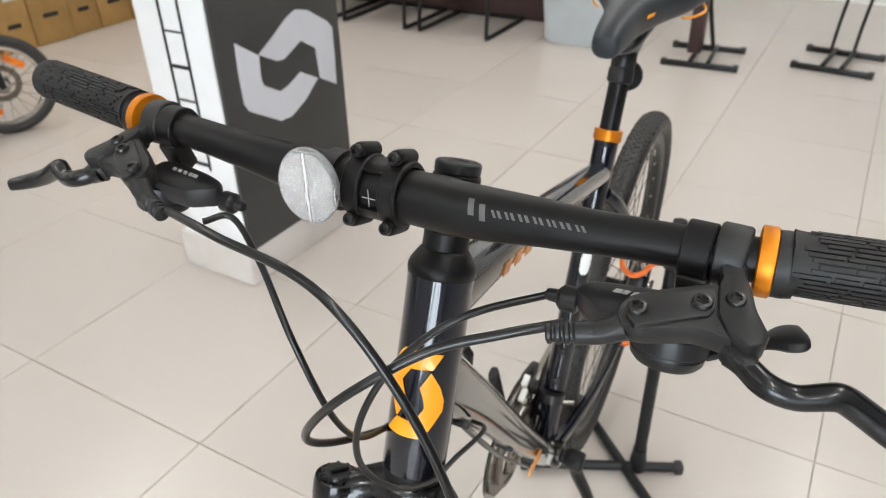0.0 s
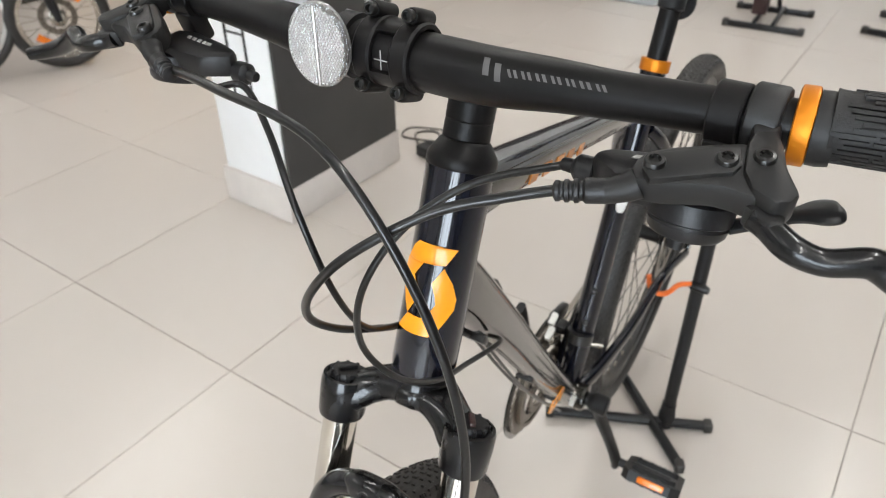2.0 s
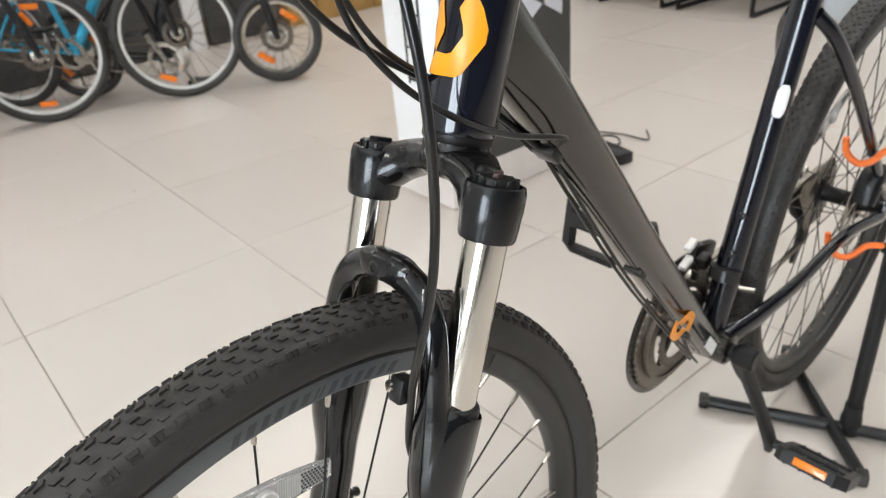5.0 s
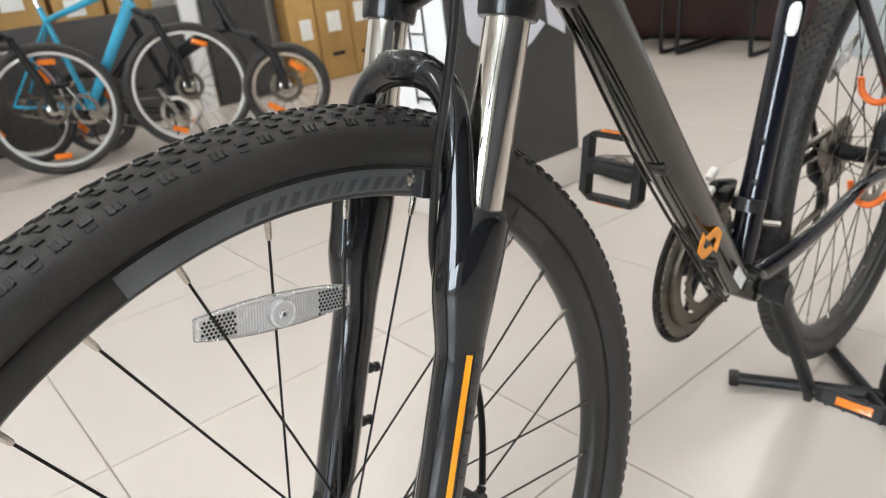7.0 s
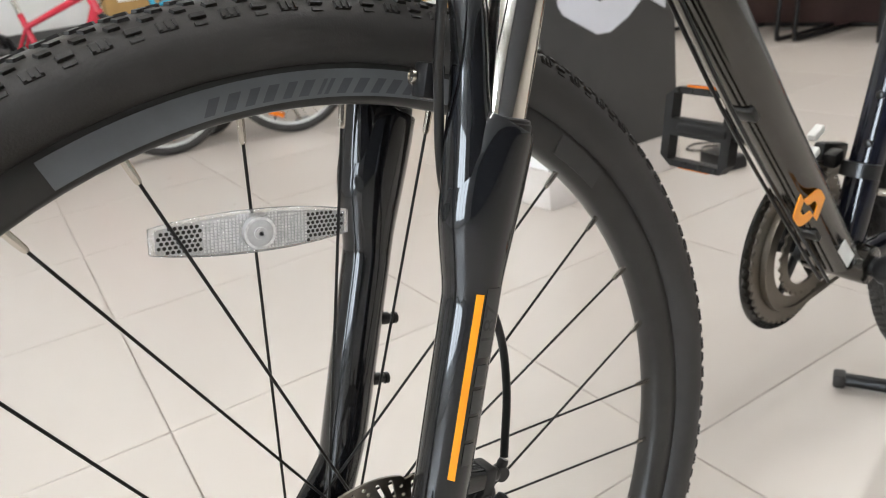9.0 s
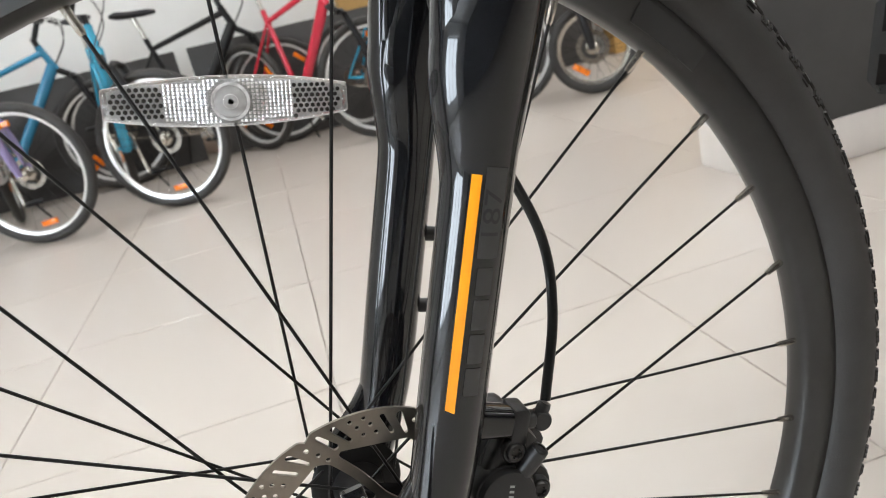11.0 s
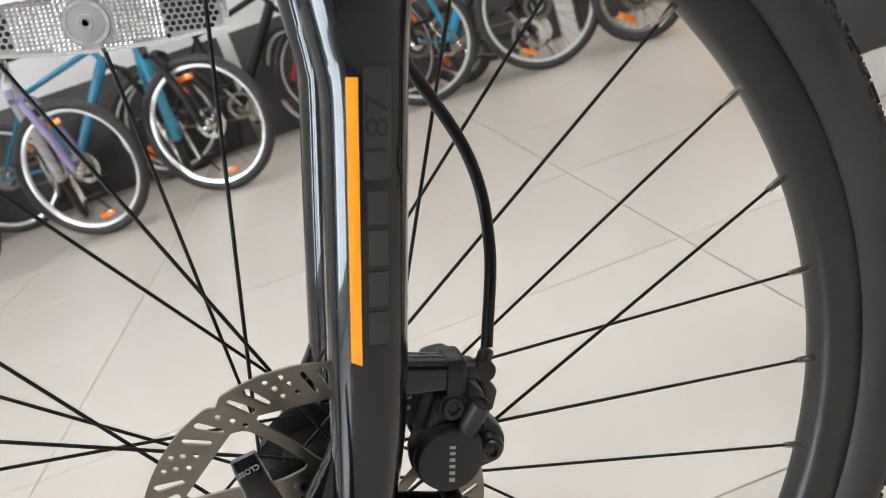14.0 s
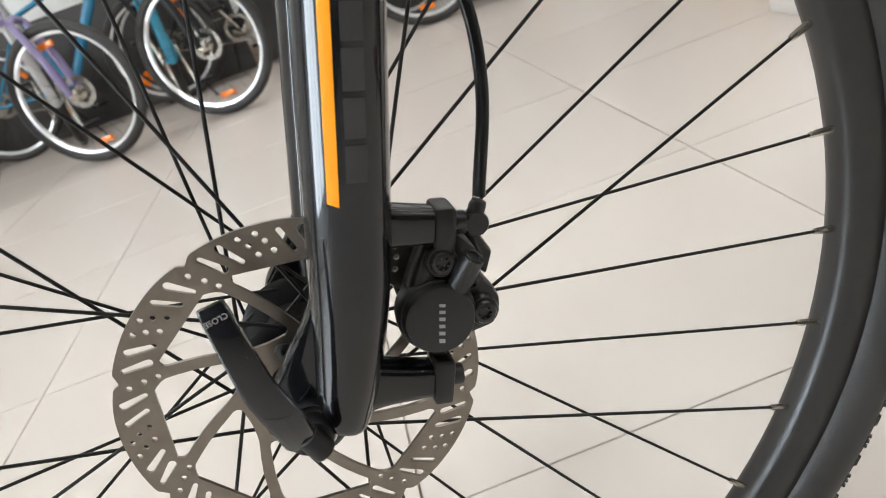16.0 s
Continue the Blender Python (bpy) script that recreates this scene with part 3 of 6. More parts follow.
def slot_loop(r0, t0, r1, t1, w0, w1):
    """A rounded, tapering slot between two places of a disc given by radius and degrees."""
    p, q = Vector(sector(r0, t0)), Vector(sector(r1, t1))
    d = (q - p).normalized()
    n = Vector((-d.y, d.x))
    out = []
    for k in range(7):
        a = math.pi * k / 6
        out.append(tuple(q + n * w1 * math.cos(a) + d * w1 * math.sin(a)))
    for k in range(7):
        a = math.pi * k / 6
        out.append(tuple(p - n * w0 * math.cos(a) - d * w0 * math.sin(a)))
    return out


def rotor_loops(R):
    """Brake disc outline, windows between the curved arms, slots and drilled holes."""
    loops = [[]]
    for k in range(360):
        ph = (k - 29.7) % 45
        dip = 0.0026 * max(0.0, 1 - min(ph, 45 - ph) / 2.6) + 0.0012 * max(0.0, (ph - 30) / 15) ** 2
        loops[0].append(sector(R - dip, k))
    rs, sw = (0.026, 0.028, 0.033, 0.0365, 0.043, 0.052, 0.063), (34, 30, 22, 17.5, 11.5, 5, -1.5)
    for k in range(8):
        n0 = 29.7 + 45 * k
        arm = 34.5 + 45 * k
        left, right = [], []
        ri, ro = 0.0285, 0.0628
        for i in range(19):
            f = i / 18
            f = 0.5 - 0.5 * math.cos(math.pi * f)
            r = ri + (ro - ri) * f
            s = float(np.interp(r, rs, sw))
            end = min(r - ri, ro - r)
            hw = 0.0029 + 0.0042 * max(0.0, 1 - end / 0.0045) ** 2.2
            left.append(sector(r, arm + s + math.degrees(hw / r)))
            right.append(sector(r, arm + 45 + s - math.degrees(hw / r)))
        loops.append(left + right[::-1])
        for o0, o1, w0, w1 in ((-8.6, -4.6, 0.0011, 0.0019), (-15.4, -11.1, 0.0012, 0.0013), (-34.3, -29.6, 0.0012, 0.0018), (-40.8, -36.4, 0.0018, 0.0012)):
            loops.append(slot_loop(0.0664, n0 + o1, 0.0752, n0 + o0, w0, w1))
        for r, o in ((0.0726, -2), (0.067, 0.9), (0.0618, 3.5), (0.0758, -22.5), (0.0719, -20.2), (0.0671, -18), (0.0757, -27.9), (0.0716, -25.6), (0.0669, -23.5)):
            c = sector(r, n0 + o)
            loops.append([(c[0] + 0.0013 * math.cos(2 * math.pi * q / 12), c[1] + 0.0013 * math.sin(2 * math.pi * q / 12)) for q in range(12)])
    loops.append([(0.0165 * math.cos(2 * math.pi * q / 32), 0.0165 * math.sin(2 * math.pi * q / 32)) for q in range(32)])
    return loops


spoke_me = None


def wheel(name, m, rear=False):
    global spoke_me
    hub = part(name, hub_mesh(rear), "satin", bike, "black alloy hub of the wheel")
    hub.matrix_basis = m
    tyre = part("tyre", tyre_mesh(), "rubber", hub, "black tyre with low knobbly tread", 0)
    part("tread", knobs_mesh(), "knob", hub, "raised tread blocks", 20)
    part("rim", closed_lathe(RIM, 128), "rim_black", hub, "matt black rim", 40)
    for s, a0, a1 in ((1, 72.5, 122), (1, 131, 140), (-1, 58, 107.5), (1, -107.5, -58), (-1, -122, -72.5)):
        part("rim_decal" if a1 - a0 > 10 else "rim_label", arc_band(0.2995, 0.3135, 0.0123 * s if s > 0 else -0.0129, a0, a1, 40, 0.0006), "decal_grey" if a1 - a0 > 10 else "print_dim", hub, "grey rim decal")
    for base in (86, -94):
        x = base
        for wd in (3.0, 2.8, 2.7, 1.2, 2.9, 2.9, 2.9):
            for lo, hi in ((0.0, 0.34), (0.62, 1.0)):
                bmk = bmesh.new()
                ring = []
                for r, f in ((0.3012, 0.0), (0.3088, 0.9)):
                    for e in (lo, hi) if r < 0.305 else (hi, lo):
                        a = radians(x + wd * e + f)
                        ring.append(bmk.verts.new((r * math.cos(a), 0.01315, r * math.sin(a))))
                bmk.faces.new(ring)
                part("decal_bar", bmk, "decal_mid", hub, "dark printed bar")
            x += wd + 0.9
    for a0 in (122, -58):
        tip = bmesh.new()
        tip.faces.new([tip.verts.new((r * math.cos(radians(a)), 0.0129, r * math.sin(radians(a)))) for r, a in ((0.2995, a0), (0.3135, a0), (0.3135, a0 + 0.1), (0.2995, a0 + 2.6))])
        part("decal_tip", tip, "decal_grey", hub, "slanted end of the grey band")
    fl = {1: (0.0265, 0.018), -1: (0.0235, -0.0345)}
    for i in range(32):
        th = 78.75 + 11.25 * (i - 1)
        lead = 1 if i % 4 in (0, 1) else -1
        side = 1 if i % 2 else -1
        a, ph = radians(th), radians(th + lead * 67.5)
        fr, fy = fl[side]
        fy += 0.0016 * lead
        p1 = Vector((0.2905 * math.cos(a), 0, 0.2905 * math.sin(a)))
        p0 = Vector((fr * math.cos(ph), fy, fr * math.sin(ph)))
        d = (p1 - p0).normalized()
        nip0 = p1 - d * 0.0085
        part("spoke", tube([row(p0, 0.00092), row(nip0, 0.00092)], 8), "spoke", hub)
        bm = tube([row(nip0 - d * 0.0005, 0.0014), row(nip0 + d * 0.001, 0.0019), row(p1 - d * 0.002, 0.0021), row(p1 + d * 0.006, 0.0022)], 8)
        part("nipple", bm, "silver", hub, "silver spoke nipple")
    R = 0.0795
    rot = part_mesh("brake_rotor", sheet_mesh(rotor_loops(R), 0.0018), "steel", hub, "brushed steel brake disc with slots and holes", 30)
    rot.matrix_basis = pose(0, 0.0285, 0, 90, 0, 0)
    for k in range(6):
        a = radians(60 * k + 20 + 8)
        part("rotor_bolt", turned([(0.0042, 0), (0.0042, 0.002), (0.003, 0.0028), (0.0015, 0.0028), (0.0015, 0.001)], (0.022 * math.cos(a), 0.0293, 0.022 * math.sin(a)), (0, 1, 0), 12), "bolt", hub)
    # clear spoke reflector
    pts = []
    L, Hh = 0.054, 0.0115
    for k in range(13):
        x = -L + 2 * L * k / 12
        pts.append((x, Hh * (1 - 0.42 * (abs(x) / L) ** 2.2)))
    poly = pts + [(x, -y) for x, y in reversed(pts)]
    RM = pose(0.005, -0.002, 0.236, 90, 0, 0) @ Matrix.Rotation(radians(12), 4, "Z")
    bm = prism(poly, 0.004, RM @ pose(0, 0, -0.002), 0.0008)
    part("wheel_reflector", bm, "clear", hub, "clear plastic spoke reflector")
    for x0, x1, kind in ((-0.050, -0.029, 0), (-0.0285, 0.0285, 1), (0.029, 0.050, 0)):
        bm = bmesh.new()
        pitch = 0.0027 if kind == 0 else 0.0019
        nx, nz = int((x1 - x0) / pitch), int(2 * Hh / (pitch * 0.87)) + 1
        n = 6 if kind == 0 else 4
        for i in range(nx + 1):
            for j in range(nz):
                cx = x0 + pitch * (i + 0.5 + (0.25 if j % 2 else -0.25) * (kind == 0))
                cz = -Hh + pitch * 0.87 * (j + 0.5)
                hh = Hh * (1 - 0.42 * (abs(cx) / L) ** 2.2) - 0.0022
                if abs(cz) > hh or not x0 <= cx <= x1 or (kind and math.hypot(cx, cz) < 0.0098):
                    continue
                rr = pitch * (0.39 if kind == 0 else 0.45)
                vs = [bm.verts.new(RM @ Vector((cx + rr * math.cos(2 * math.pi * (q + 0.5) / n), cz + rr * math.sin(2 * math.pi * (q + 0.5) / n), -0.0023))) for q in range(n)]
                top = bm.verts.new(RM @ Vector((cx, cz, -0.0023 - rr * (0.5 if kind else 0.3))))
                for q in range(n):
                    bm.faces.new((vs[q], vs[(q + 1) % n], top))
        part("prism_field", bm, "prism_dark" if kind == 0 else "prism", hub, "prismatic facets", 5)
    inner = [(x * 0.95, y * 0.86) for x, y in poly]
    part("reflector_sheet", prism(inner, 0.0006, RM @ pose(0, 0, -0.0020)), "prism_sheet", hub, "clear moulded sheet")
    part("reflector_hub", turned([(0.0085, 0), (0.0085, 0.0035), (0.007, 0.0045), (0.003, 0.0045), (0.003, 0.006), (0.0, 0.006)], RM @ Vector((0, 0, -0.002)), RM.to_3x3() @ Vector((0, 0, -1)), 24), "prism_sheet", hub)
    for r0, r1 in ((0.0072, 0.0086), (0.0026, 0.0034)):
        ring = closed_lathe([(r0, 0.0), (r1, 0.0), (r1, 0.0008), (r0, 0.0008)], 24)
        bmesh.ops.transform(ring, matrix=RM @ pose(0, 0, -0.0068, 90), verts=ring.verts)
        part("reflector_ring", ring, "prism", hub)
    part("reflector_pin", turned([(0.0013, 0.0), (0.0013, 0.0012), (0.0, 0.0012)], RM @ Vector((0, 0, -0.0068)), RM.to_3x3() @ Vector((0, 0, -1)), 10), "bolt", hub)
    return hub


FRONT = Matrix.Translation(HUB)
front = wheel("front_wheel", FRONT)

# -- fork --
crown = [(0.428, LEGB, 0.055, 0.0165, 0.0155), (0.4335, -0.0215, 0.046, 0.0165, 0.0150), (0.4405, -0.0265, 0.036, 0.0165, 0.0140), (0.4465, -0.0330, 0.022, 0.0205, 0.0125), (0.4485, -0.0370, 0.009, 0.0255, 0.0125)]
crown = crown + [(a, b, -y, r1, r2) for a, b, y, r1, r2 in reversed(crown)]
fork = part("fork_crown", tube([row(sp(a, b, y), r1, r2) for a, b, y, r1, r2 in crown], 28, 5, side=tuple(FW), power=0.8), "crown", bike, "gloss black fork crown")
part("crown_race", turned([(0.0235, 0.448), (0.0235, 0.459), (0.022, 0.463), (0.017, 0.465)], sp(0, STB), UL, 32), "crown", fork)
for s in (1, -1):
    base = sp(0, LEGB, 0.0555 * s)
    part("crown_cup", turned([(0.0165, 0.411), (0.0180, 0.4115), (0.0188, 0.414), (0.0198, 0.432), (0.0198, 0.442), (0.0188, 0.446), (0.0165, 0.4465), (0.016, 0.4445), (0.0, 0.4445)], base, UL, 36), "crown", fork)
    bm = turned([(0.0125, 0.443), (0.0125, 0.4490), (0.0115, 0.4505), (0.0, 0.4505)], base, UL, 24)
    for k in range(10):
        a = 2 * math.pi * k / 10
        d = FW * math.cos(a) + Vector((0, 1, 0)) * math.sin(a)
        box(bm, (0.004, 0.003, 0.006), axes(base + UL * 0.4475 + d * 0.0125, d, U.cross(d)), 0.0006, 1)
    part("adjuster_cap", bm, "plastic", fork, "ribbed black preload cap")
    part("adjuster_grip", boxed((0.016, 0.0045, 0.004), axes(base + UL * 0.4515, FW + Vector((0, 0.6 * s, 0)), (0, 1, 0)), 0.001), "plastic" if s < 0 else "maroon", fork)
    part("stanchion", turned([(0.0142, 0.29), (0.0142, 0.415)], base, UL, 36), "chrome", fork, "chromed fork stanchion")
    part("wiper_seal", turned([(0.0150, 0.288), (0.0176, 0.290), (0.0176, 0.2938), (0.0168, 0.2945), (0.0168, 0.2957), (0.0160, 0.2965), (0.0146, 0.2968)], base, UL, 36), "plastic", fork, "rubber wiper seal")
    # lower leg: wide shoulders, a waist, a swelling and the drop-out
    leg = []
    for a, b, rx, ry, dy in ((0.2925, 0.0, 0.0188, 0.0186, 0), (0.2908, 0.0004, 0.0205, 0.0201, 0), (0.280, 0.0020, 0.0222, 0.0203, 0), (0.262, 0.0036, 0.0232, 0.0202, 0), (0.245, 0.0040, 0.0226, 0.0196, 0), (0.230, 0.0030, 0.0206, 0.0185, 0), (0.2145, 0.0014, 0.0180, 0.0168, 0), (0.204, 0.0004, 0.0166, 0.0161, 0),
                             (0.19, 0, 0.0162, 0.0161, 0), (0.16, 0, 0.0162, 0.0161, 0), (0.12, 0, 0.0163, 0.0161, 0), (0.075, 0, 0.0161, 0.016, 0), (0.045, 0.0010, 0.0150, 0.0155, 0), (0.02, 0.0030, 0.0133, 0.0150, 0), (0.008, 0.0045, 0.0120, 0.0140, 0),
                             (0.0005, 0.0055, 0.0108, 0.0128, 0), (-0.0015, 0.006, 0.0085, 0.0105, 0)):
        leg.append(row(sp(a, LEGB + b, (0.0555 + dy) * s), ry, rx))
    lower = part("lower_leg", tube(leg, 28, 3, side=(0, 1, 0)), "gloss", fork, "gloss black lower fork leg")
    lean = Vector((0, 1, 0))
    web = prism([(-0.006, 0.066), (-0.002, 0.052), (0.003, 0.040), (0.0085, 0.030), (0.0135, 0.020), (0.0155, 0.008), (0.0145, -0.004), (0.009, -0.012), (0.0, -0.0145), (-0.010, -0.012), (-0.018, -0.003), (-0.02, 0.02), (-0.019, 0.06)],
                0.011, axes(HUB + lean * (0.0485 if s > 0 else -0.0595), FW, U) @ Matrix.Diagonal((1, 1, -1, 1)) @ pose(0, 0, 0), 0.0035)
    part("dropout", web, "gloss", fork)
    part("dropout_boss", turned([(0.0125, 0.049), (0.0125, 0.0605), (0.0118, 0.062), (0.0085, 0.062), (0.008, 0.0605), (0.0, 0.0605)] if s > 0 else [(0.0125, -0.048), (0.0125, -0.06), (0.0, -0.06)], HUB, (0, 1, 0), 28), "gloss", fork)
# brace arch between the lowers, ahead of the stanchions
arch = []
for a, b, y, r1, r2 in ((0.186, 0.0006, 0.0554, 0.0142, 0.0146), (0.206, 0.0030, 0.0554, 0.0146, 0.0152), (0.228, 0.0078, 0.0552, 0.0150, 0.0158), (0.252, 0.0118, 0.0550, 0.0148, 0.0158), (0.280, 0.0158, 0.0545, 0.0132, 0.0145), (0.305, 0.0195, 0.0528, 0.0102, 0.0112), (0.330, 0.0220, 0.0500, 0.0096, 0.0102), (0.352, 0.0236, 0.0445, 0.0096, 0.0102),
                        (0.367, 0.0247, 0.0335, 0.0098, 0.0106), (0.3745, 0.0253, 0.0175, 0.0100, 0.0110), (0.3765, 0.0255, 0.0, 0.0100, 0.0112)):
    arch.append((a, b, y, r1, r2))
arch = arch + [(a, b, -y, r1, r2) for a, b, y, r1, r2 in reversed(arch[:-1])]
arch = [row(sp(a, LEGB + b, y), r1, r2) for a, b, y, r1, r2 in arch]
part("brace_arch", tube(arch, 20, 5, side=tuple(FW)), "gloss", fork, "gloss black fork brace")
bp_ = sp(0.3790, 0.0085, 0.001)
part("brace_pad", tube([row(bp_ + Vector((0, -0.022, -0.005)), 0.0065, 0.0080), row(bp_ + Vector((0.001, -0.014, -0.001)), 0.0095, 0.0098), row(bp_ + Vector((0.001, 0.012, -0.001)), 0.0095, 0.0098), row(bp_ + Vector((0, 0.022, -0.005)), 0.0065, 0.0080)], 16, 3, side=tuple(FW), power=0.6), "crown", fork)
part("brace_bolt", turned([(0.0055, -0.003), (0.0055, 0.001), (0.0045, 0.0022), (0.0028, 0.0022), (0.0026, -0.001), (0.0, -0.001)], bp_ + FW * 0.0100 + Vector((0, -0.003, -0.003)), FW, 20), "bolt", fork)
# orange side stripe and pale print bars on the left leg
def leg_strip(name, a0, a1, c0, c1, mat, label, r=0.0163, n=14, taper=0.0, s=1):
    """A thin vinyl strip wrapped on the leg between heights a and turns c (degrees from ahead to the outside)."""
    bm = bmesh.new()
    rows = []
    for k in range(n + 1):
        f = k / n
        a = a0 + (a1 - a0) * f
        rr = []
        for q in range(5):
            c = radians(c0 + (c1 - c0) * q / 4)
            aa = a + taper * q / 4 * (1 if k == n else 0)
            rr.append(bm.verts.new(sp(aa, LEGB + r * math.cos(c), 0.0555 * s + s * r * math.sin(c))))
        rows.append(rr)
    for p, q in zip(rows, rows[1:]):
        for i in range(4):
            bm.faces.new((p[i], p[i + 1], q[i + 1], q[i]))
    return part(name, bm, mat, fork, label)


for s in (1, -1):
    leg_strip("stripe_border", 0.2055, 0.0965, 57, 59.2, "decal_dark", "black edge of the stripe", 0.01635, s=s)
    leg_strip("orange_stripe", 0.204, 0.0975, 59, 74.5, "orange", "orange vinyl stripe", 0.0165, taper=-0.0012, s=s)
    leg_strip("print_panel", 0.2075, 0.1685, 80, 116, "print_dim", "dark grey printed panel", 0.0164, 8, s=s)
    x = 0.104
    for wd in (0.0150, 0.0155, 0.0155, 0.0140):
        leg_strip("print_bar", x + 0.0009, x + wd - 0.0009, 84, 111, "print_dim", "dark grey printed bar", 0.0164, 4, s=s)
        x += wd + 0.0004
    b2 = bmesh.new()
    b2.from_mesh(word_mesh("187", 0.0120, 0.0))
    for _ in range(3):
        bmesh.ops.subdivide_edges(b2, edges=[e for e in b2.edges if e.calc_length() > 0.0015], cuts=1)
        bmesh.ops.triangulate(b2, faces=b2.faces)
    for v in b2.verts:
        c = radians(98) - v.co.y / 0.0166
        v.co = sp(0.187 + v.co.x * 1.3, LEGB + 0.0166 * math.cos(c), 0.0555 * s + s * 0.0166 * math.sin(c))
    part("print_number", b2, "decal_dark", fork, "dark printed number", 0)
# small bosses behind the right leg
for a in (0.15, 0.105):
    part("cable_boss", turned([(0.0045, 0), (0.0045, 0.009), (0.0032, 0.0095), (0.0032, 0.013), (0.0042, 0.0135), (0.0042, 0.016), (0.0, 0.0165)], sp(a, -0.0325, -0.0555), -FW, 14), "bolt", fork)

# quick release
qr = part("quick_release", turned([(0.0075, 0.0605), (0.0086, 0.062), (0.0086, 0.066), (0.0075, 0.068), (0.0, 0.068)], HUB, (0, 1, 0), 24), "plastic", bike, "black quick release")
lv = []
for a, b, y, w, th in ((0.0035, 0.0042, 0.0735, 0.0046, 0.003), (0.007, 0.0058, 0.0755, 0.0062, 0.0034), (0.0178, 0.0100, 0.0795, 0.0068, 0.0032), (0.033, 0.0178, 0.083, 0.0064, 0.003), (0.0365, 0.0194, 0.0832, 0.0062, 0.003),
                       (0.052, 0.0258, 0.0812, 0.0057, 0.0028), (0.0635, 0.0304, 0.0795, 0.0053, 0.0026), (0.0672, 0.0319, 0.0788, 0.0049, 0.002)):
    lv.append(row(sp(a, b, y - 0.0185 * a), th, w))
part("release_lever", tube(lv, 16, 0, side=(0, 1, 0), power=0.45), "gloss", qr, "gloss black quick release lever")
part("lever_cam", turned([(0.0046, -0.006), (0.0052, -0.0055), (0.0052, 0.0055), (0.0046, 0.006)], sp(0.003, 0.0, 0.074), (0.3, 0.1, 0.95), 20), "plastic", qr)
wm = word_mesh("CLOSE", 0.0029, 0.0001)
wo = part_mesh("lever_word", wm, "print_pale", qr, "pale lettering on the lever", 0)
wo.matrix_basis = axes(sp(0.0632, 0.0302, 0.0825 - 0.0012), FW * 0.91 - U * 0.415, -U * 0.91 - FW * 0.415 + Vector((0, 0.11, 0)))
washer = closed_lathe([(0.0090, 0.0616), (0.0102, 0.0616), (0.0102, 0.0630), (0.0090, 0.0630)], 32)
bmesh.ops.transform(washer, matrix=Matrix.Translation(HUB), verts=washer.verts)
part("release_washer", washer, "silver", qr, "bright steel washer")
part("release_nut", turned([(0.009, -0.0605), (0.0095, -0.068), (0.006, -0.073), (0.0, -0.073)], HUB, (0, 1, 0), 20), "plastic", qr)


def cal_plate(poly, y0, y1, bevel):
    """A plate of the brake from a polygon of b, a, between two distances from the wheel's middle."""
    bm = prism([(b, a) for a, b in poly], y1 - y0, None, bevel)
    for v in bm.verts:
        v.co = sp(v.co.y, v.co.x, y0 + v.co.z - 0.0185 * v.co.y)
    return bm


# front brake caliper on its two posts
BODY = [(0.0742, -0.0505), (0.0763, -0.062), (0.0675, -0.0715), (0.0575, -0.0735), (0.0535, -0.0745), (0.0495, -0.0790), (0.0445, -0.0825), (0.0375, -0.0828), (0.0315, -0.0806), (0.0285, -0.0705), (0.0265, -0.056),
        (0.0300, -0.0465), (0.0370, -0.0425), (0.0482, -0.0415), (0.0600, -0.0455)]
cal = part("brake_caliper", cal_plate(BODY, 0.0335, 0.0500, 0.0035), "caliper", bike, "black hydraulic disc brake caliper")
part("inner_half", cal_plate(BODY, 0.008, 0.0235, 0.0035), "caliper", cal)
part("caliper_bridge", cal_plate([(0.0742, -0.066), (0.066, -0.0720), (0.0535, -0.0755), (0.049, -0.0800), (0.060, -0.0825), (0.072, -0.074)], 0.02, 0.037, 0.002), "caliper", cal)
part("piston_cover", turned([(0.0160, 0.046), (0.0164, 0.050), (0.0164, 0.0545), (0.0158, 0.0565), (0.0150, 0.0570), (0.0147, 0.0580), (0.0147, 0.0600), (0.0141, 0.0612), (0.0130, 0.0615), (0.0, 0.0615)], sp(0.0427, -0.053), (0, 1, 0), 48), "caliper", cal, "round black piston cover")
part("shoulder", tube([row(sp(0.072, -0.0520, 0.047), 0.006, 0.004), row(sp(0.062, -0.0490, 0.049), 0.007, 0.0055), row(sp(0.052, -0.0460, 0.049), 0.006, 0.005)], 14, 4, side=(0, 1, 0), power=0.7), "caliper", cal)
part("bolt_boss", turned([(0.0066, 0.046), (0.0066, 0.0565), (0.0060, 0.0575)], sp(0.0664, -0.0543), (0, 1, 0), 28), "caliper", cal)
part("wing_boss", turned([(0.0066, 0.044), (0.0066, 0.0525), (0.0060, 0.0535)], sp(0.041, -0.0735), (0, 1, 0), 28), "caliper", cal)
bj = sp(0.0487, -0.0583, 0.0545), sp(0.0690, -0.0662, 0.0605)
part("bleed_tower", tube([row(bj[0], 0.0052), row(bj[0].lerp(bj[1], 0.75), 0.0050), row(bj[1], 0.0046)], 22), "caliper", cal)
part("bleed_screw", turned([(0.0040, -0.002), (0.0040, 0.0004), (0.0030, 0.0008), (0.0022, 0.0008), (0.0020, -0.0012), (0.0, -0.0012)], bj[1], bj[1] - bj[0], 18), "bolt", cal)


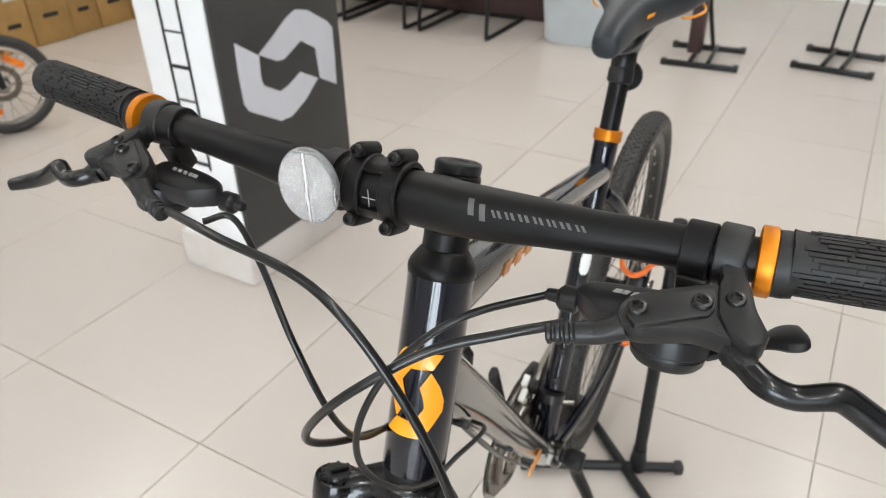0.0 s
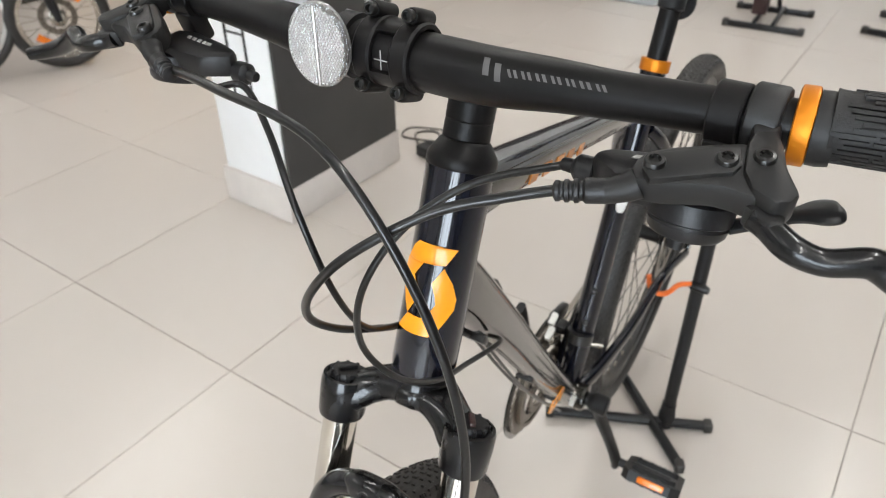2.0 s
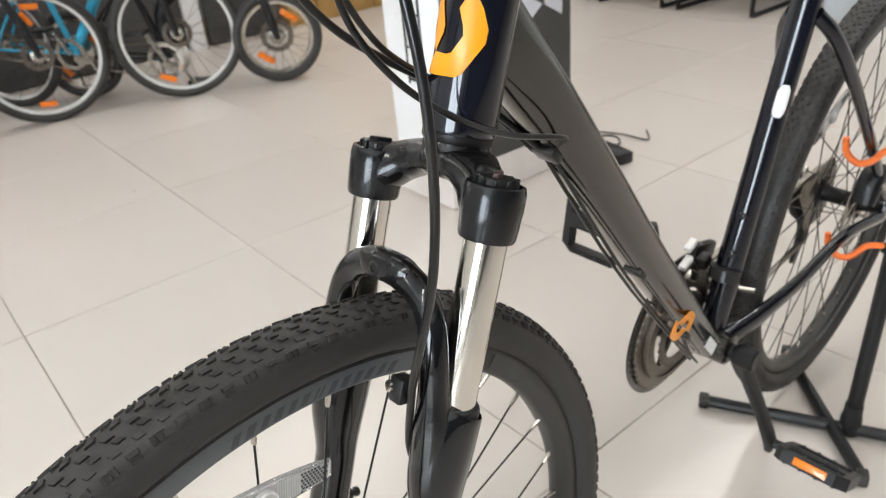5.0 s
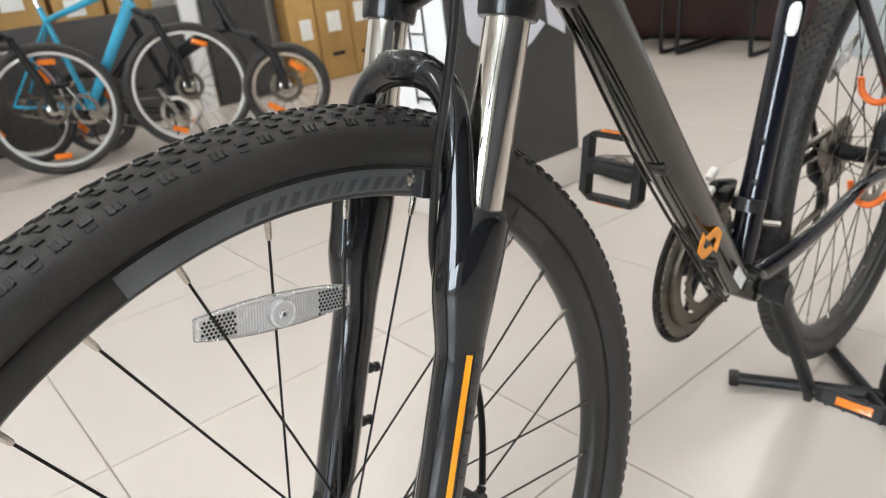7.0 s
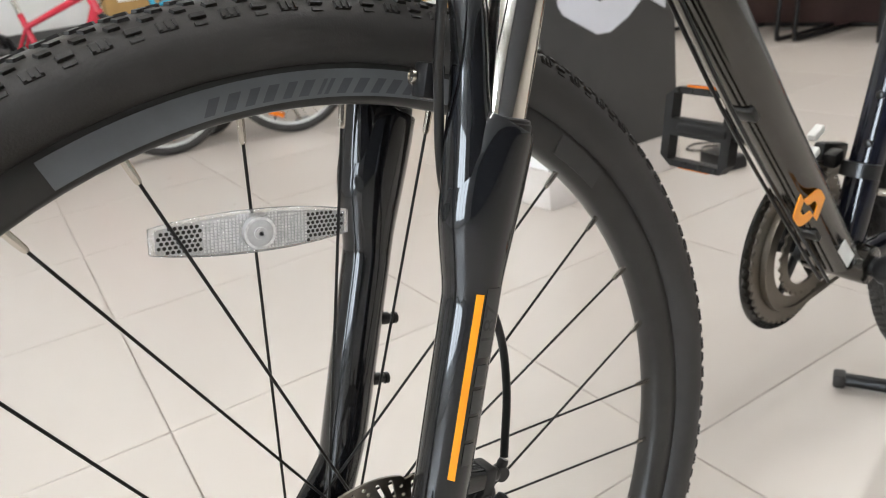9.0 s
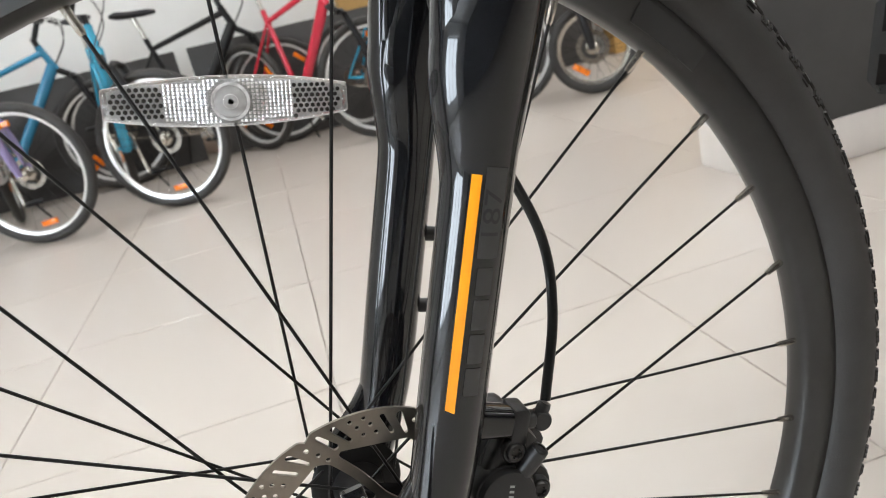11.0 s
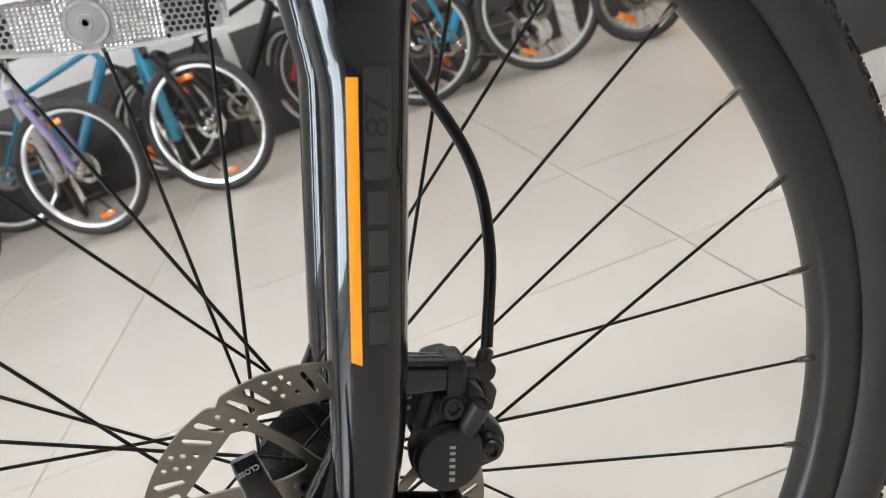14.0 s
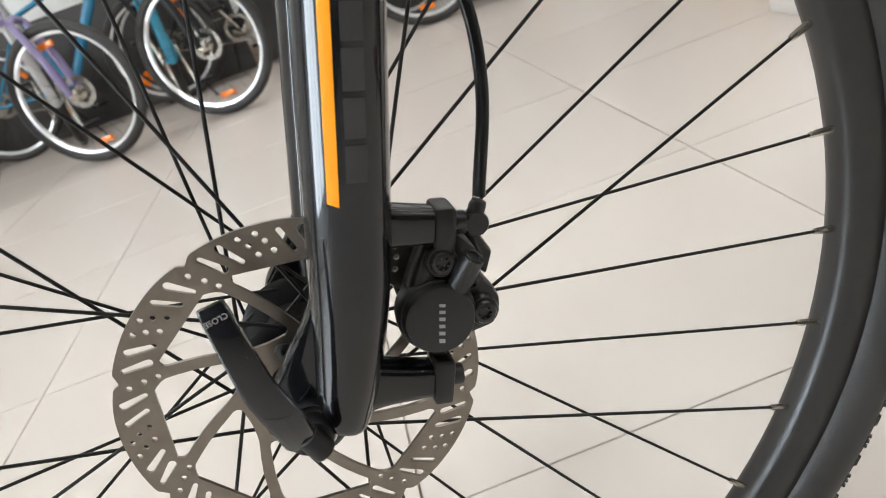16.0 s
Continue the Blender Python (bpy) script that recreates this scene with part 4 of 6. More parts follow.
def torx_mesh(at, way, r):
    """A button head with a six-lobed socket."""
    bm = turned([(r * 1.0, -0.002), (r * 1.0, 0.0006), (r * 0.86, 0.0016), (r * 0.56, 0.0019), (r * 0.5, 0.0004), (0.0, 0.0004)], at, way, 24)
    w = Vector(way).normalized()
    u = w.orthogonal().normalized()
    v = w.cross(u)
    for k in range(6):
        a = math.pi * k / 3
        d = u * math.cos(a) + v * math.sin(a)
        box(bm, (r * 0.16, r * 0.2, 0.0016), axes(Vector(at) + d * r * 0.47 + w * 0.0009, d, w.cross(d)))
    return bm


def torx(at, way, r, parent):
    return part("torx_screw", torx_mesh(at, way, r), "bolt", parent, "black six-lobe screw")


torx(sp(0.0664, -0.0543, 0.0578), (0, 1, 0), 0.0050, cal)
torx(sp(0.041, -0.0735, 0.0538), (0, 1, 0), 0.0052, cal)
torx(sp(0.0530, -0.0690, 0.0505), (0, 1, 0), 0.0024, cal)
x = 0.0325
for wd in (0.0030, 0.0027, 0.0026, 0.0027, 0.0024, 0.0024):
    part("print_bar", prism([(-0.0013, 0.0003), (0.0012, 0.0006), (0.0012, wd * 0.8), (-0.0013, wd * 0.8 - 0.0003)], 0.0002, axes(sp(x, -0.0535, 0.0616 - 0.0185 * x + 0.0006), FW, U) @ Matrix.Diagonal((1, 1, -1, 1))), "print_pale", cal, "pale printed bar")
    x += wd + 0.0005
for a, h0, h1, lo, hi in ((0.0815, 0.0083, 0.0072, 0.0680, 0.0885), (0.0122, 0.0092, 0.0074, 0.0016, 0.0225)):
    part("post_mount", tube([row(sp(a + 0.0005, -0.024, 0.051), 0.0088, h0 + 0.002), row(sp(a, -0.034, 0.051), 0.0078, h0), row(sp(a - 0.001, -0.0512, 0.051), 0.0072, h1)], 24, 3, side=(0, 1, 0), power=0.5), "gloss", fork, "gloss black brake post")
    part("mount_block", cal_plate([(lo, -0.0514), (lo, -0.0596), (hi - 0.002, -0.0607), (hi, -0.0590), (hi, -0.0514)], 0.043, 0.0592, 0.0016), "caliper", cal)
    part("mount_bolt", turned([(0.0048, 0.0), (0.0048, 0.0050), (0.0044, 0.0056), (0.0026, 0.0056), (0.0024, 0.003), (0.0, 0.003)], sp(a - 0.001, -0.0595, 0.051), -FW, 18), "bolt", cal)
part("caliper_neck", tube([row(sp(0.030, -0.053, 0.0475), 0.006, 0.005), row(sp(0.018, -0.0555, 0.0475), 0.006, 0.0035)], 14, 0, side=(0, 1, 0), power=0.6), "caliper", cal)
part("hose_banjo", turned([(0.0046, -0.004), (0.0052, -0.003), (0.0052, 0.003), (0.0046, 0.004)], sp(0.0795, -0.0695, 0.050), (0, 1, 0), 20), "caliper", cal)
part("hose_ferrule", tube([row(sp(0.0775, -0.0680, 0.050), 0.0034), row(sp(0.0865, -0.0705, 0.050), 0.0036), row(sp(0.0885, -0.0712, 0.050), 0.003)], 14), "caliper", cal)
# hose clamp on the front of the left leg
hc = part("hose_clamp", boxed((0.012, 0.012, 0.018), axes(Vector((-0.083, 0.047, 0.652)), FW, (0, 1, 0)), 0.002), "plastic", fork, "black hose clamp")
part("clamp_bolt", turned([(0.004, 0), (0.004, 0.002), (0.002, 0.0028), (0.0016, 0.001), (0, 0.001)], Vector((-0.078, 0.0425, 0.655)), (0.8, -0.2, 0.25), 14), "silver", hc)

# -- frame --
FRM = Matrix.Translation((0, -0.006, 0.65)) @ Matrix.Rotation(radians(-2.8), 4, "X") @ Matrix.Translation((0, 0, -0.65))
frame_ob = part("frame", turned([(0.0245, 0.468), (0.0252, 0.472), (0.0249, 0.51), (0.0246, 0.55), (0.0246, 0.59), (0.0249, 0.618), (0.0252, 0.627)], sp(0, STB), UL, 48), "navy", bike, "gloss midnight black head tube of the frame")
part("headset_top", turned([(0.0250, 0.6272), (0.0256, 0.6285), (0.0256, 0.6330), (0.0243, 0.6365), (0.0188, 0.6450), (0.0176, 0.6462), (0.0172, 0.6465)], sp(0, STB), UL, 40), "satin", frame_ob, "black conical headset cover")
part("headset_low", turned([(0.0235, 0.462), (0.0245, 0.4635), (0.0245, 0.4675), (0.0235, 0.4685)], sp(0, STB), UL, 40), "satin", frame_ob)


def frame_part(name, bm, mat, label=""):
    bmesh.ops.transform(bm, matrix=FRM, verts=bm.verts)
    return part(name, bm, mat, frame_ob, label)


BB = Vector((-0.655, 0, 0.332))
AX = Vector((-1.085, 0.006, 0.383))
frame_part("down_tube", tube([(-0.2190, 0.003, 0.858, 0.016, 0.0255), (-0.2425, 0.001, 0.8285, 0.0195, 0.0262), (-0.2655, 0, 0.8012, 0.021, 0.0262), (-0.345, 0, 0.7052, 0.0215, 0.0235), (-0.449, 0, 0.5727, 0.0225, 0.022), (-0.5559, 0, 0.4417, 0.0235, 0.0205), (-0.6389, 0, 0.3402, 0.025, 0.02)], 28, 5, power=0.75), "graphite", "graphite grey down tube with soft edges")
frame_part("top_tube", tube([(-0.232, 0, 0.904, 0.0175, 0.022), (-0.28, 0, 0.896, 0.0185, 0.020), (-0.33, 0, 0.886, 0.0185, 0.0175), (-0.40, 0, 0.872, 0.0178, 0.0155), (-0.60, 0, 0.822, 0.017, 0.0145), (-0.782, 0, 0.774, 0.016, 0.0135)], 28, 5, power=0.75), "graphite", "graphite grey curved top tube")
frame_part("top_tube_cap", tube([(-0.262, 0, 0.918, 0.0165, 0.006), (-0.31, 0, 0.9065, 0.0165, 0.006), (-0.40, 0, 0.884, 0.016, 0.006), (-0.52, 0, 0.8535, 0.0155, 0.006), (-0.65, 0, 0.8205, 0.014, 0.005), (-0.77, 0, 0.7885, 0.013, 0.005)], 20, 5), "navy", "gloss black upper face of the top tube")
frame_part("seat_tube", tube([(-0.664, 0, 0.340, 0.0185), (-0.711, 0, 0.515, 0.0172), (-0.748, 0, 0.66, 0.0165), (-0.790, 0, 0.822, 0.0172)], 28, 4), "navy", "gloss midnight black seat tube")
frame_part("bottom_bracket", turned([(0.018, -0.036), (0.0215, -0.034), (0.022, -0.03), (0.022, 0.03), (0.0215, 0.034), (0.018, 0.036), (0.012, 0.037)], BB, (0, 1, 0), 32), "graphite")
for s in (1, -1):
    frame_part("chain_stay", tube([row(BB + V(-0.012, 0.018 * s, 0.004), 0.011, 0.017), row(BB + V(-0.07, 0.033 * s, 0.013), 0.009, 0.016), row(BB + V(-0.17, 0.047 * s, 0.03), 0.0085, 0.0125), row(BB + V(-0.30, 0.056 * s, 0.052), 0.008, 0.010), row(AX + V(0.018, 0.067 * s, -0.005), 0.006, 0.010)], 16, 5), "navy", "gloss black chain stay")
    frame_part("seat_stay", tube([(-0.776, 0.014 * s, 0.745, 0.008, 0.010), (-0.80, 0.03 * s, 0.718, 0.008, 0.010), (-0.85, 0.044 * s, 0.66, 0.0075, 0.0095), (-0.96, 0.058 * s, 0.535, 0.0072, 0.009), (-1.075, 0.067 * s, 0.408, 0.006, 0.009)], 16, 5), "navy", "gloss black seat stay")
    frame_part("rear_dropout", prism([(-0.022, 0.018), (0.02, 0.012), (0.024, -0.004), (0.008, -0.018), (-0.012, -0.02), (-0.02, 0.0)], 0.006, axes(AX + V(0, 0.067 * s + 0.003, 0.003), (1, 0, 0), (0, 0, 1)), 0.001), "navy")
frame_part("seat_clamp", turned([(0.0185, -0.008), (0.0198, -0.007), (0.0198, 0.007), (0.0185, 0.008), (0.015, 0.008)], (-0.792, 0, 0.828), (-0.27, 0, 0.962), 32), "orange_metal", "orange anodised seat clamp")
# S-shaped orange emblem wrapped on the head tube
def wrap_head(poly, a_mid, scale, mat, label, turn=0.0, r=0.0256):
    """Polygon (x across, y up) laid round the head tube."""
    me = sheet_mesh([[(x, y) for x, y in poly]], 0.0004)
    b2 = bmesh.new()
    b2.from_mesh(me)
    bmesh.ops.subdivide_edges(b2, edges=[e for e in b2.edges if e.calc_length() > 0.03], cuts=3)
    bmesh.ops.triangulate(b2, faces=b2.faces)
    for v in b2.verts:
        x, y, z = v.co
        a = turn + x * scale / r
        rr = r + z
        v.co = sp(a_mid + y * scale, STB + rr * math.cos(a), rr * math.sin(a))
    me2 = bpy.data.meshes.new("emblem")
    b2.to_mesh(me2)
    b2.free()
    return part_mesh("emblem_stroke", me2, mat, frame_ob, label, 0)


def fine(poly, n=6):
    out = []
    for (x0, y0), (x1, y1) in zip(poly, poly[1:] + poly[:1]):
        out += [(x0 + (x1 - x0) * k / n, y0 + (y1 - y0) * k / n) for k in range(n)]
    return out


# the board's emblem again, turned a quarter
for loop in EMBLEM:
    wrap_head(fine([(0.598 - z, -0.265 - x) for x, z in loop]), 0.538, 0.178, "orange", "orange emblem stroke", radians(2))
# word bars, label plates and bosses on the frame
for k, wd in enumerate((0.021, 0.021, 0.024, 0.02, 0.02)):
    px = -0.335 - 0.031 * k
    pz = 0.885 - 0.0075 * k
    frame_part("word_bar", prism([(0, 0), (wd * 0.8, 0), (wd * 0.8 + 0.004, 0.011), (0.004, 0.011)], 0.0012, axes((px, 0.0186 - 0.0005 * k, pz - 0.008), (-0.975, -0.014, -0.22), (-0.2, 0, 0.97))), "orange_dim", "dull orange printed bar")
frame_part("seat_tube_plate", tube([(-0.7275, 0.009, 0.632, 0.004, 0.0012), (-0.7295, 0.009, 0.640, 0.0072, 0.0018), (-0.7355, 0.009, 0.662, 0.0072, 0.0018), (-0.7375, 0.009, 0.670, 0.004, 0.0012)], 14, 4, side=(-0.5, 0.85, 0)), "white", "small oval white sticker")
for z in (0.51, 0.46):
    x = -0.664 - (z - 0.340) * 0.262
    frame_part("bottle_boss", turned([(0.0045, 0), (0.0045, 0.003), (0.003, 0.004), (0.0, 0.004)], (x + 0.0165, 0.004, z), (1, 0.2, 0.2), 14), "bolt")
for loop in EMBLEM:
    frame_part("emblem_patch", prism([(-0.13 * (x + 0.265), 0.13 * (z - 0.598)) for x, z in loop], 0.0012, axes((-0.5285, 0.0228, 0.4385), (-0.94, 0.0, -0.25), (-0.25, 0.10, 0.93))), "orange", "orange emblem patch")
frame_part("paper_sticker", prism([(-0.018, -0.008), (0.018, -0.008), (0.018, 0.008), (-0.018, 0.008)], 0.0008, axes((-0.614, 0.0251, 0.359), (-0.66, 0.02, -0.75), (0.75, 0.0, -0.66))), "label", "white barcode sticker")
# cable guides under the down tube
for f in (0.12, 0.52, 0.86):
    p = V(-0.262, 0, 0.806).lerp(V(-0.635, 0, 0.337), f) + V(0.019 - 0.009 * f, 0.004, -0.017 + 0.007 * f)
    frame_part("cable_guide", boxed((0.016, 0.022, 0.008), axes(p, (-0.66, 0, -0.75), (0, 1, 0)), 0.002), "bolt")
for yy in (-0.005, 0.005):
    frame_part("cable_run", tube([(-0.268, yy, 0.770, 0.0019), (-0.308, yy, 0.711, 0.0019), (-0.420, yy, 0.557, 0.0019), (-0.535, yy, 0.418, 0.0019), (-0.625, yy, 0.314, 0.0019)], 8, 4), "cable", "black cable housing")

# -- seat post and saddle --
SD = V(-0.27, 0, 0.962)
SAD = FRM @ Matrix.Translation((0, 0.001, 0.014))


def seat_part(name, bm, mat, parent, label=""):
    bmesh.ops.transform(bm, matrix=SAD, verts=bm.verts)
    return part(name, bm, mat, parent, label)


post = seat_part("seat_post", tube([(-0.784, 0, 0.80, 0.0136), (-0.813, 0, 0.905, 0.0136)], 24), "satin", bike, "black suspension seat post")
seat_part("post_collar", turned([(0.0145, 0.0), (0.0175, 0.002), (0.0175, 0.018), (0.0158, 0.021), (0.0165, 0.024), (0.0165, 0.042), (0.014, 0.046)], (-0.807, 0, 0.884), SD, 28), "plastic", post)
seat_part("post_head", tube([(-0.815, 0, 0.925, 0.016, 0.018), (-0.822, 0, 0.940, 0.02, 0.026), (-0.828, 0, 0.957, 0.018, 0.024)], 16, 3, power=0.6), "bolt", post)
seat_part("rear_reflector", turned([(0.0, 0), (0.022, 0), (0.023, 0.003), (0.022, 0.009), (0.015, 0.012), (0, 0.012)], (-0.835, 0.002, 0.885), (-1, 0, 0.1), 24), "plastic", post, "round black reflector behind the post")
saddle = seat_part("saddle", tube([(-0.682, 0, 0.965, 0.008, 0.008), (-0.688, 0, 0.966, 0.016, 0.015), (-0.715, 0, 0.971, 0.0205, 0.021), (-0.775, 0, 0.977, 0.027, 0.025), (-0.835, 0, 0.981, 0.044, 0.028), (-0.885, 0, 0.985, 0.069, 0.029), (-0.925, 0, 0.990, 0.083, 0.030), (-0.95, 0, 0.990, 0.081, 0.027), (-0.962, 0, 0.99, 0.066, 0.016)], 32, 5, power=0.8), "seat_skin", bike, "black padded saddle with orange trim")
for q in (1, -1):
    seat_part("saddle_trim", tube([(-0.87, 0.058 * q, 0.964, 0.0016), (-0.90, 0.072 * q, 0.962, 0.0020), (-0.93, 0.079 * q, 0.965, 0.0020), (-0.955, 0.064 * q, 0.974, 0.0016)], 8, 4), "orange", saddle, "orange edge piping")
    seat_part("saddle_rail", tube([(-0.71, 0.008 * q, 0.955, 0.0035), (-0.76, 0.02 * q, 0.947, 0.0035), (-0.86, 0.022 * q, 0.950, 0.0035), (-0.93, 0.03 * q, 0.970, 0.0035)], 8, 4), "bolt", saddle)
for k in range(3):
    seat_part("print_bar", boxed((0.004, 0.0016, 0.006), pose(-0.78 - 0.0065 * k, 0.0285 + 0.0018 * k, 0.983, -20, 0, -15), 0.0003), "orange", saddle, "orange printed bar")

# -- rear wheel, drive train --
rear = wheel("rear_wheel", FRM @ Matrix.Translation(AX) @ Matrix.Rotation(radians(37), 4, "Y"), True)
for k, r in enumerate((0.026, 0.031, 0.036, 0.041, 0.046, 0.052, 0.058)):
    teeth = int(r * 2 * math.pi / 0.0127)
    loop = []
    for q in range(teeth * 4):
        a = 2 * math.pi * q / (teeth * 4)
        rr = r + (0.0018 if q % 4 in (1, 2) else -0.0018)
        loop.append((rr * math.cos(a), rr * math.sin(a)))
    b2 = bmesh.new()
    b2.from_mesh(sheet_mesh([loop, [(0.016 * math.cos(2 * math.pi * q / 16), 0.016 * math.sin(2 * math.pi * q / 16)) for q in range(16)]], 0.0018))
    bmesh.ops.transform(b2, matrix=pose(0, -0.058 + 0.0038 * k, 0, 90), verts=b2.verts)
    me = bpy.data.meshes.new("cog")
    b2.to_mesh(me)
    b2.free()
    part_mesh("sprocket", me, "steel", rear, "steel sprocket", 30)


def frame_bike(name, bm, mat, parent, label=""):
    bmesh.ops.transform(bm, matrix=FRM, verts=bm.verts)
    return part(name, bm, mat, parent, label)


rcal = frame_bike("rear_caliper", tube([row(AX + V(0.04, 0.05, 0.085), 0.016, 0.012), row(AX + V(0.062, 0.05, 0.065), 0.018, 0.019), row(AX + V(0.075, 0.05, 0.035), 0.016, 0.014)], 16, 4, side=(0, 1, 0), power=0.7), "plastic", bike, "black rear disc brake caliper")
frame_bike("caliper_bolt", turned([(0.007, 0), (0.007, 0.004), (0.004, 0.005), (0.0, 0.005)], AX + V(0.062, 0.066, 0.065), (0, 1, 0), 18), "silver", rcal)
frame_bike("caliper_arm", boxed((0.09, 0.014, 0.016), pose(AX.x + 0.03, 0.055, AX.z + 0.035, 0, -20), 0.003), "plastic", rcal)
crank = frame_bike("crankset", turned([(0.0, -0.052), (0.016, -0.05), (0.018, -0.045), (0.014, -0.038), (0.011, 0.04), (0.0155, 0.046), (0.0165, 0.050), (0.0165, 0.068), (0.013, 0.071), (0.006, 0.071), (0.0, 0.070)], BB, (0, 1, 0), 28), "plastic", bike, "black crankset with three chainrings")
CR = V(-0.044, 0, -0.162)
for s in (1, -1):
    c = CR * s
    o = 0.022 if s > 0 else 0.0
    arm = tube([row(BB + V(0, 0.058 * s, 0), 0.0075, 0.0165), row(BB + c * 0.2 + V(0, 0.060 * s, 0), 0.0072, 0.0125), row(BB + c * 0.6 + V(0, 0.068 * s + o * 0.6, 0), 0.0068, 0.0105), row(BB + c * 0.95 + V(0, 0.075 * s + o, 0), 0.0068, 0.0115), row(BB + c * 1.05 + V(0, 0.076 * s + o, 0), 0.0064, 0.010)], 18, 4, side=(0, 1, 0), power=0.7)
    frame_bike("crank_arm", arm, "lever" if s > 0 else "plastic", crank, "dark alloy crank arm")
for r, y, t in ((0.096, -0.050, 0.003), (0.078, -0.044, 0.003), (0.056, -0.038, 0.003)):
    teeth = int(r * 2 * math.pi / 0.0127)
    loop = []
    for q in range(teeth * 4):
        a = 2 * math.pi * q / (teeth * 4)
        rr = r + (0.002 if q % 4 in (1, 2) else -0.002)
        loop.append((rr * math.cos(a), rr * math.sin(a)))
    hole = [(r * 0.78 * math.cos(2 * math.pi * q / 40), r * 0.78 * math.sin(2 * math.pi * q / 40)) for q in range(40)]
    b2 = bmesh.new()
    b2.from_mesh(sheet_mesh([loop, hole], t))
    bmesh.ops.transform(b2, matrix=Matrix.Translation(BB) @ pose(0, y, 0, 90), verts=b2.verts)
    frame_bike("chainring", b2, "steel", crank, "dark steel chainring")
for k in range(5):
    a = radians(72 * k + 20)
    d = V(math.cos(a), 0, math.sin(a))
    frame_bike("spider_arm", tube([row(BB + V(0, -0.048, 0), 0.004, 0.010), row(BB + d * 0.05 + V(0, -0.046, 0), 0.003, 0.007), row(BB + d * 0.074 + V(0, -0.046, 0), 0.003, 0.006)], 8, 0, side=(0, 1, 0)), "plastic", crank)
b2 = bmesh.new()
b2.from_mesh(sheet_mesh([[(0.107 * math.cos(2 * math.pi * q / 72), 0.107 * math.sin(2 * math.pi * q / 72)) for q in range(72)], [(0.091 * math.cos(2 * math.pi * q / 60), 0.091 * math.sin(2 * math.pi * q / 60)) for q in range(60)]], 0.003))
bmesh.ops.transform(b2, matrix=Matrix.Translation(BB) @ pose(0, -0.0555, 0, 90), verts=b2.verts)
frame_bike("chain_guard", b2, "gloss", crank, "black plastic chain guard ring")
# chain as a run of links
links = bmesh.new()
c0, c1, r0, r1 = BB + V(0, -0.044, 0), AX + V(0, -0.046, 0), 0.078, 0.041
path = []
for k in range(25):
    a = radians(100 - 200 * k / 24)
    path.append(c0 + V(math.cos(a) * r0, 0, math.sin(a) * r0))
for k in range(1, 33):
    path.append(path[24].lerp(c1 + V(-0.01, 0, -0.10), k / 33))
jock = c1 + V(-0.01, 0, -0.10)
path.append(jock)
path.append(jock + V(0.02, 0, 0.05))
for k in range(9):
    a = radians(-90 - 180 * k / 8)
    path.append(c1 + V(math.cos(a) * r1, 0, math.sin(a) * r1))
for k in range(1, 33):
    path.append((c1 + V(0, 0, r1)).lerp(path[0], k / 33))
for p, q in zip(path, path[1:] + path[:1]):
    n = max(1, round((q - p).length / 0.0127))
    for i in range(n):
        a, b = p.lerp(q, i / n), p.lerp(q, (i + 1) / n)
        if (b - a).length > 1e-4:
            box(links, ((b - a).length * 1.1, 0.0055 if i % 2 else 0.0075, 0.007), axes((a + b) / 2, b - a, (0, 1, 0)))
frame_bike("chain", links, "steel", crank, "oiled steel roller chain")
mech = frame_bike("rear_mech", tube([row(AX + V(0.0, -0.075, -0.02), 0.008, 0.012), row(AX + V(-0.012, -0.072, -0.05), 0.012, 0.016), row(AX + V(-0.008, -0.055, -0.075), 0.008, 0.012), row(AX + V(0.02, -0.05, -0.14), 0.003, 0.012)], 14, 4, side=(0, 1, 0)), "plastic", bike, "black rear derailleur")
frame_bike("mech_plate", boxed((0.05, 0.004, 0.012), pose(AX.x + 0.02, -0.058, AX.z + 0.02, 0, 40), 0.001), "silver", mech)
fm = frame_bike("front_mech", boxed((0.06, 0.014, 0.022), pose(BB.x - 0.045, -0.046, BB.z + 0.105, 0, -15), 0.004), "bolt", bike, "dark front derailleur cage")
frame_bike("mech_clamp", turned([(0.0205, -0.008), (0.0205, 0.008)], (-0.678, 0, 0.43), (-0.27, 0, 0.962), 24), "bolt", fm)
frame_bike("mech_body", boxed((0.020, 0.016, 0.018), pose(-0.672, -0.028, 0.440, 0, 10), 0.004), "plastic", fm, "black linkage")
for x, z, w in ((-0.640, 0.476, 0.020), (-0.634, 0.452, 0.022)):
    frame_bike("mech_tag", boxed((w, 0.010, 0.009), pose(x, -0.034, z, 0, 25), 0.002), "white", fm, "white plastic tag")
frame_bike("cage_link", boxed((0.034, 0.008, 0.014), pose(-0.652, -0.032, 0.425, 0, -35), 0.003), "silver", fm, "silver linkage")
frame_bike("clamp_screw", tube([(-0.70, 0.012, 0.40, 0.004), (-0.71, 0.03, 0.398, 0.004)], 10), "silver", fm)


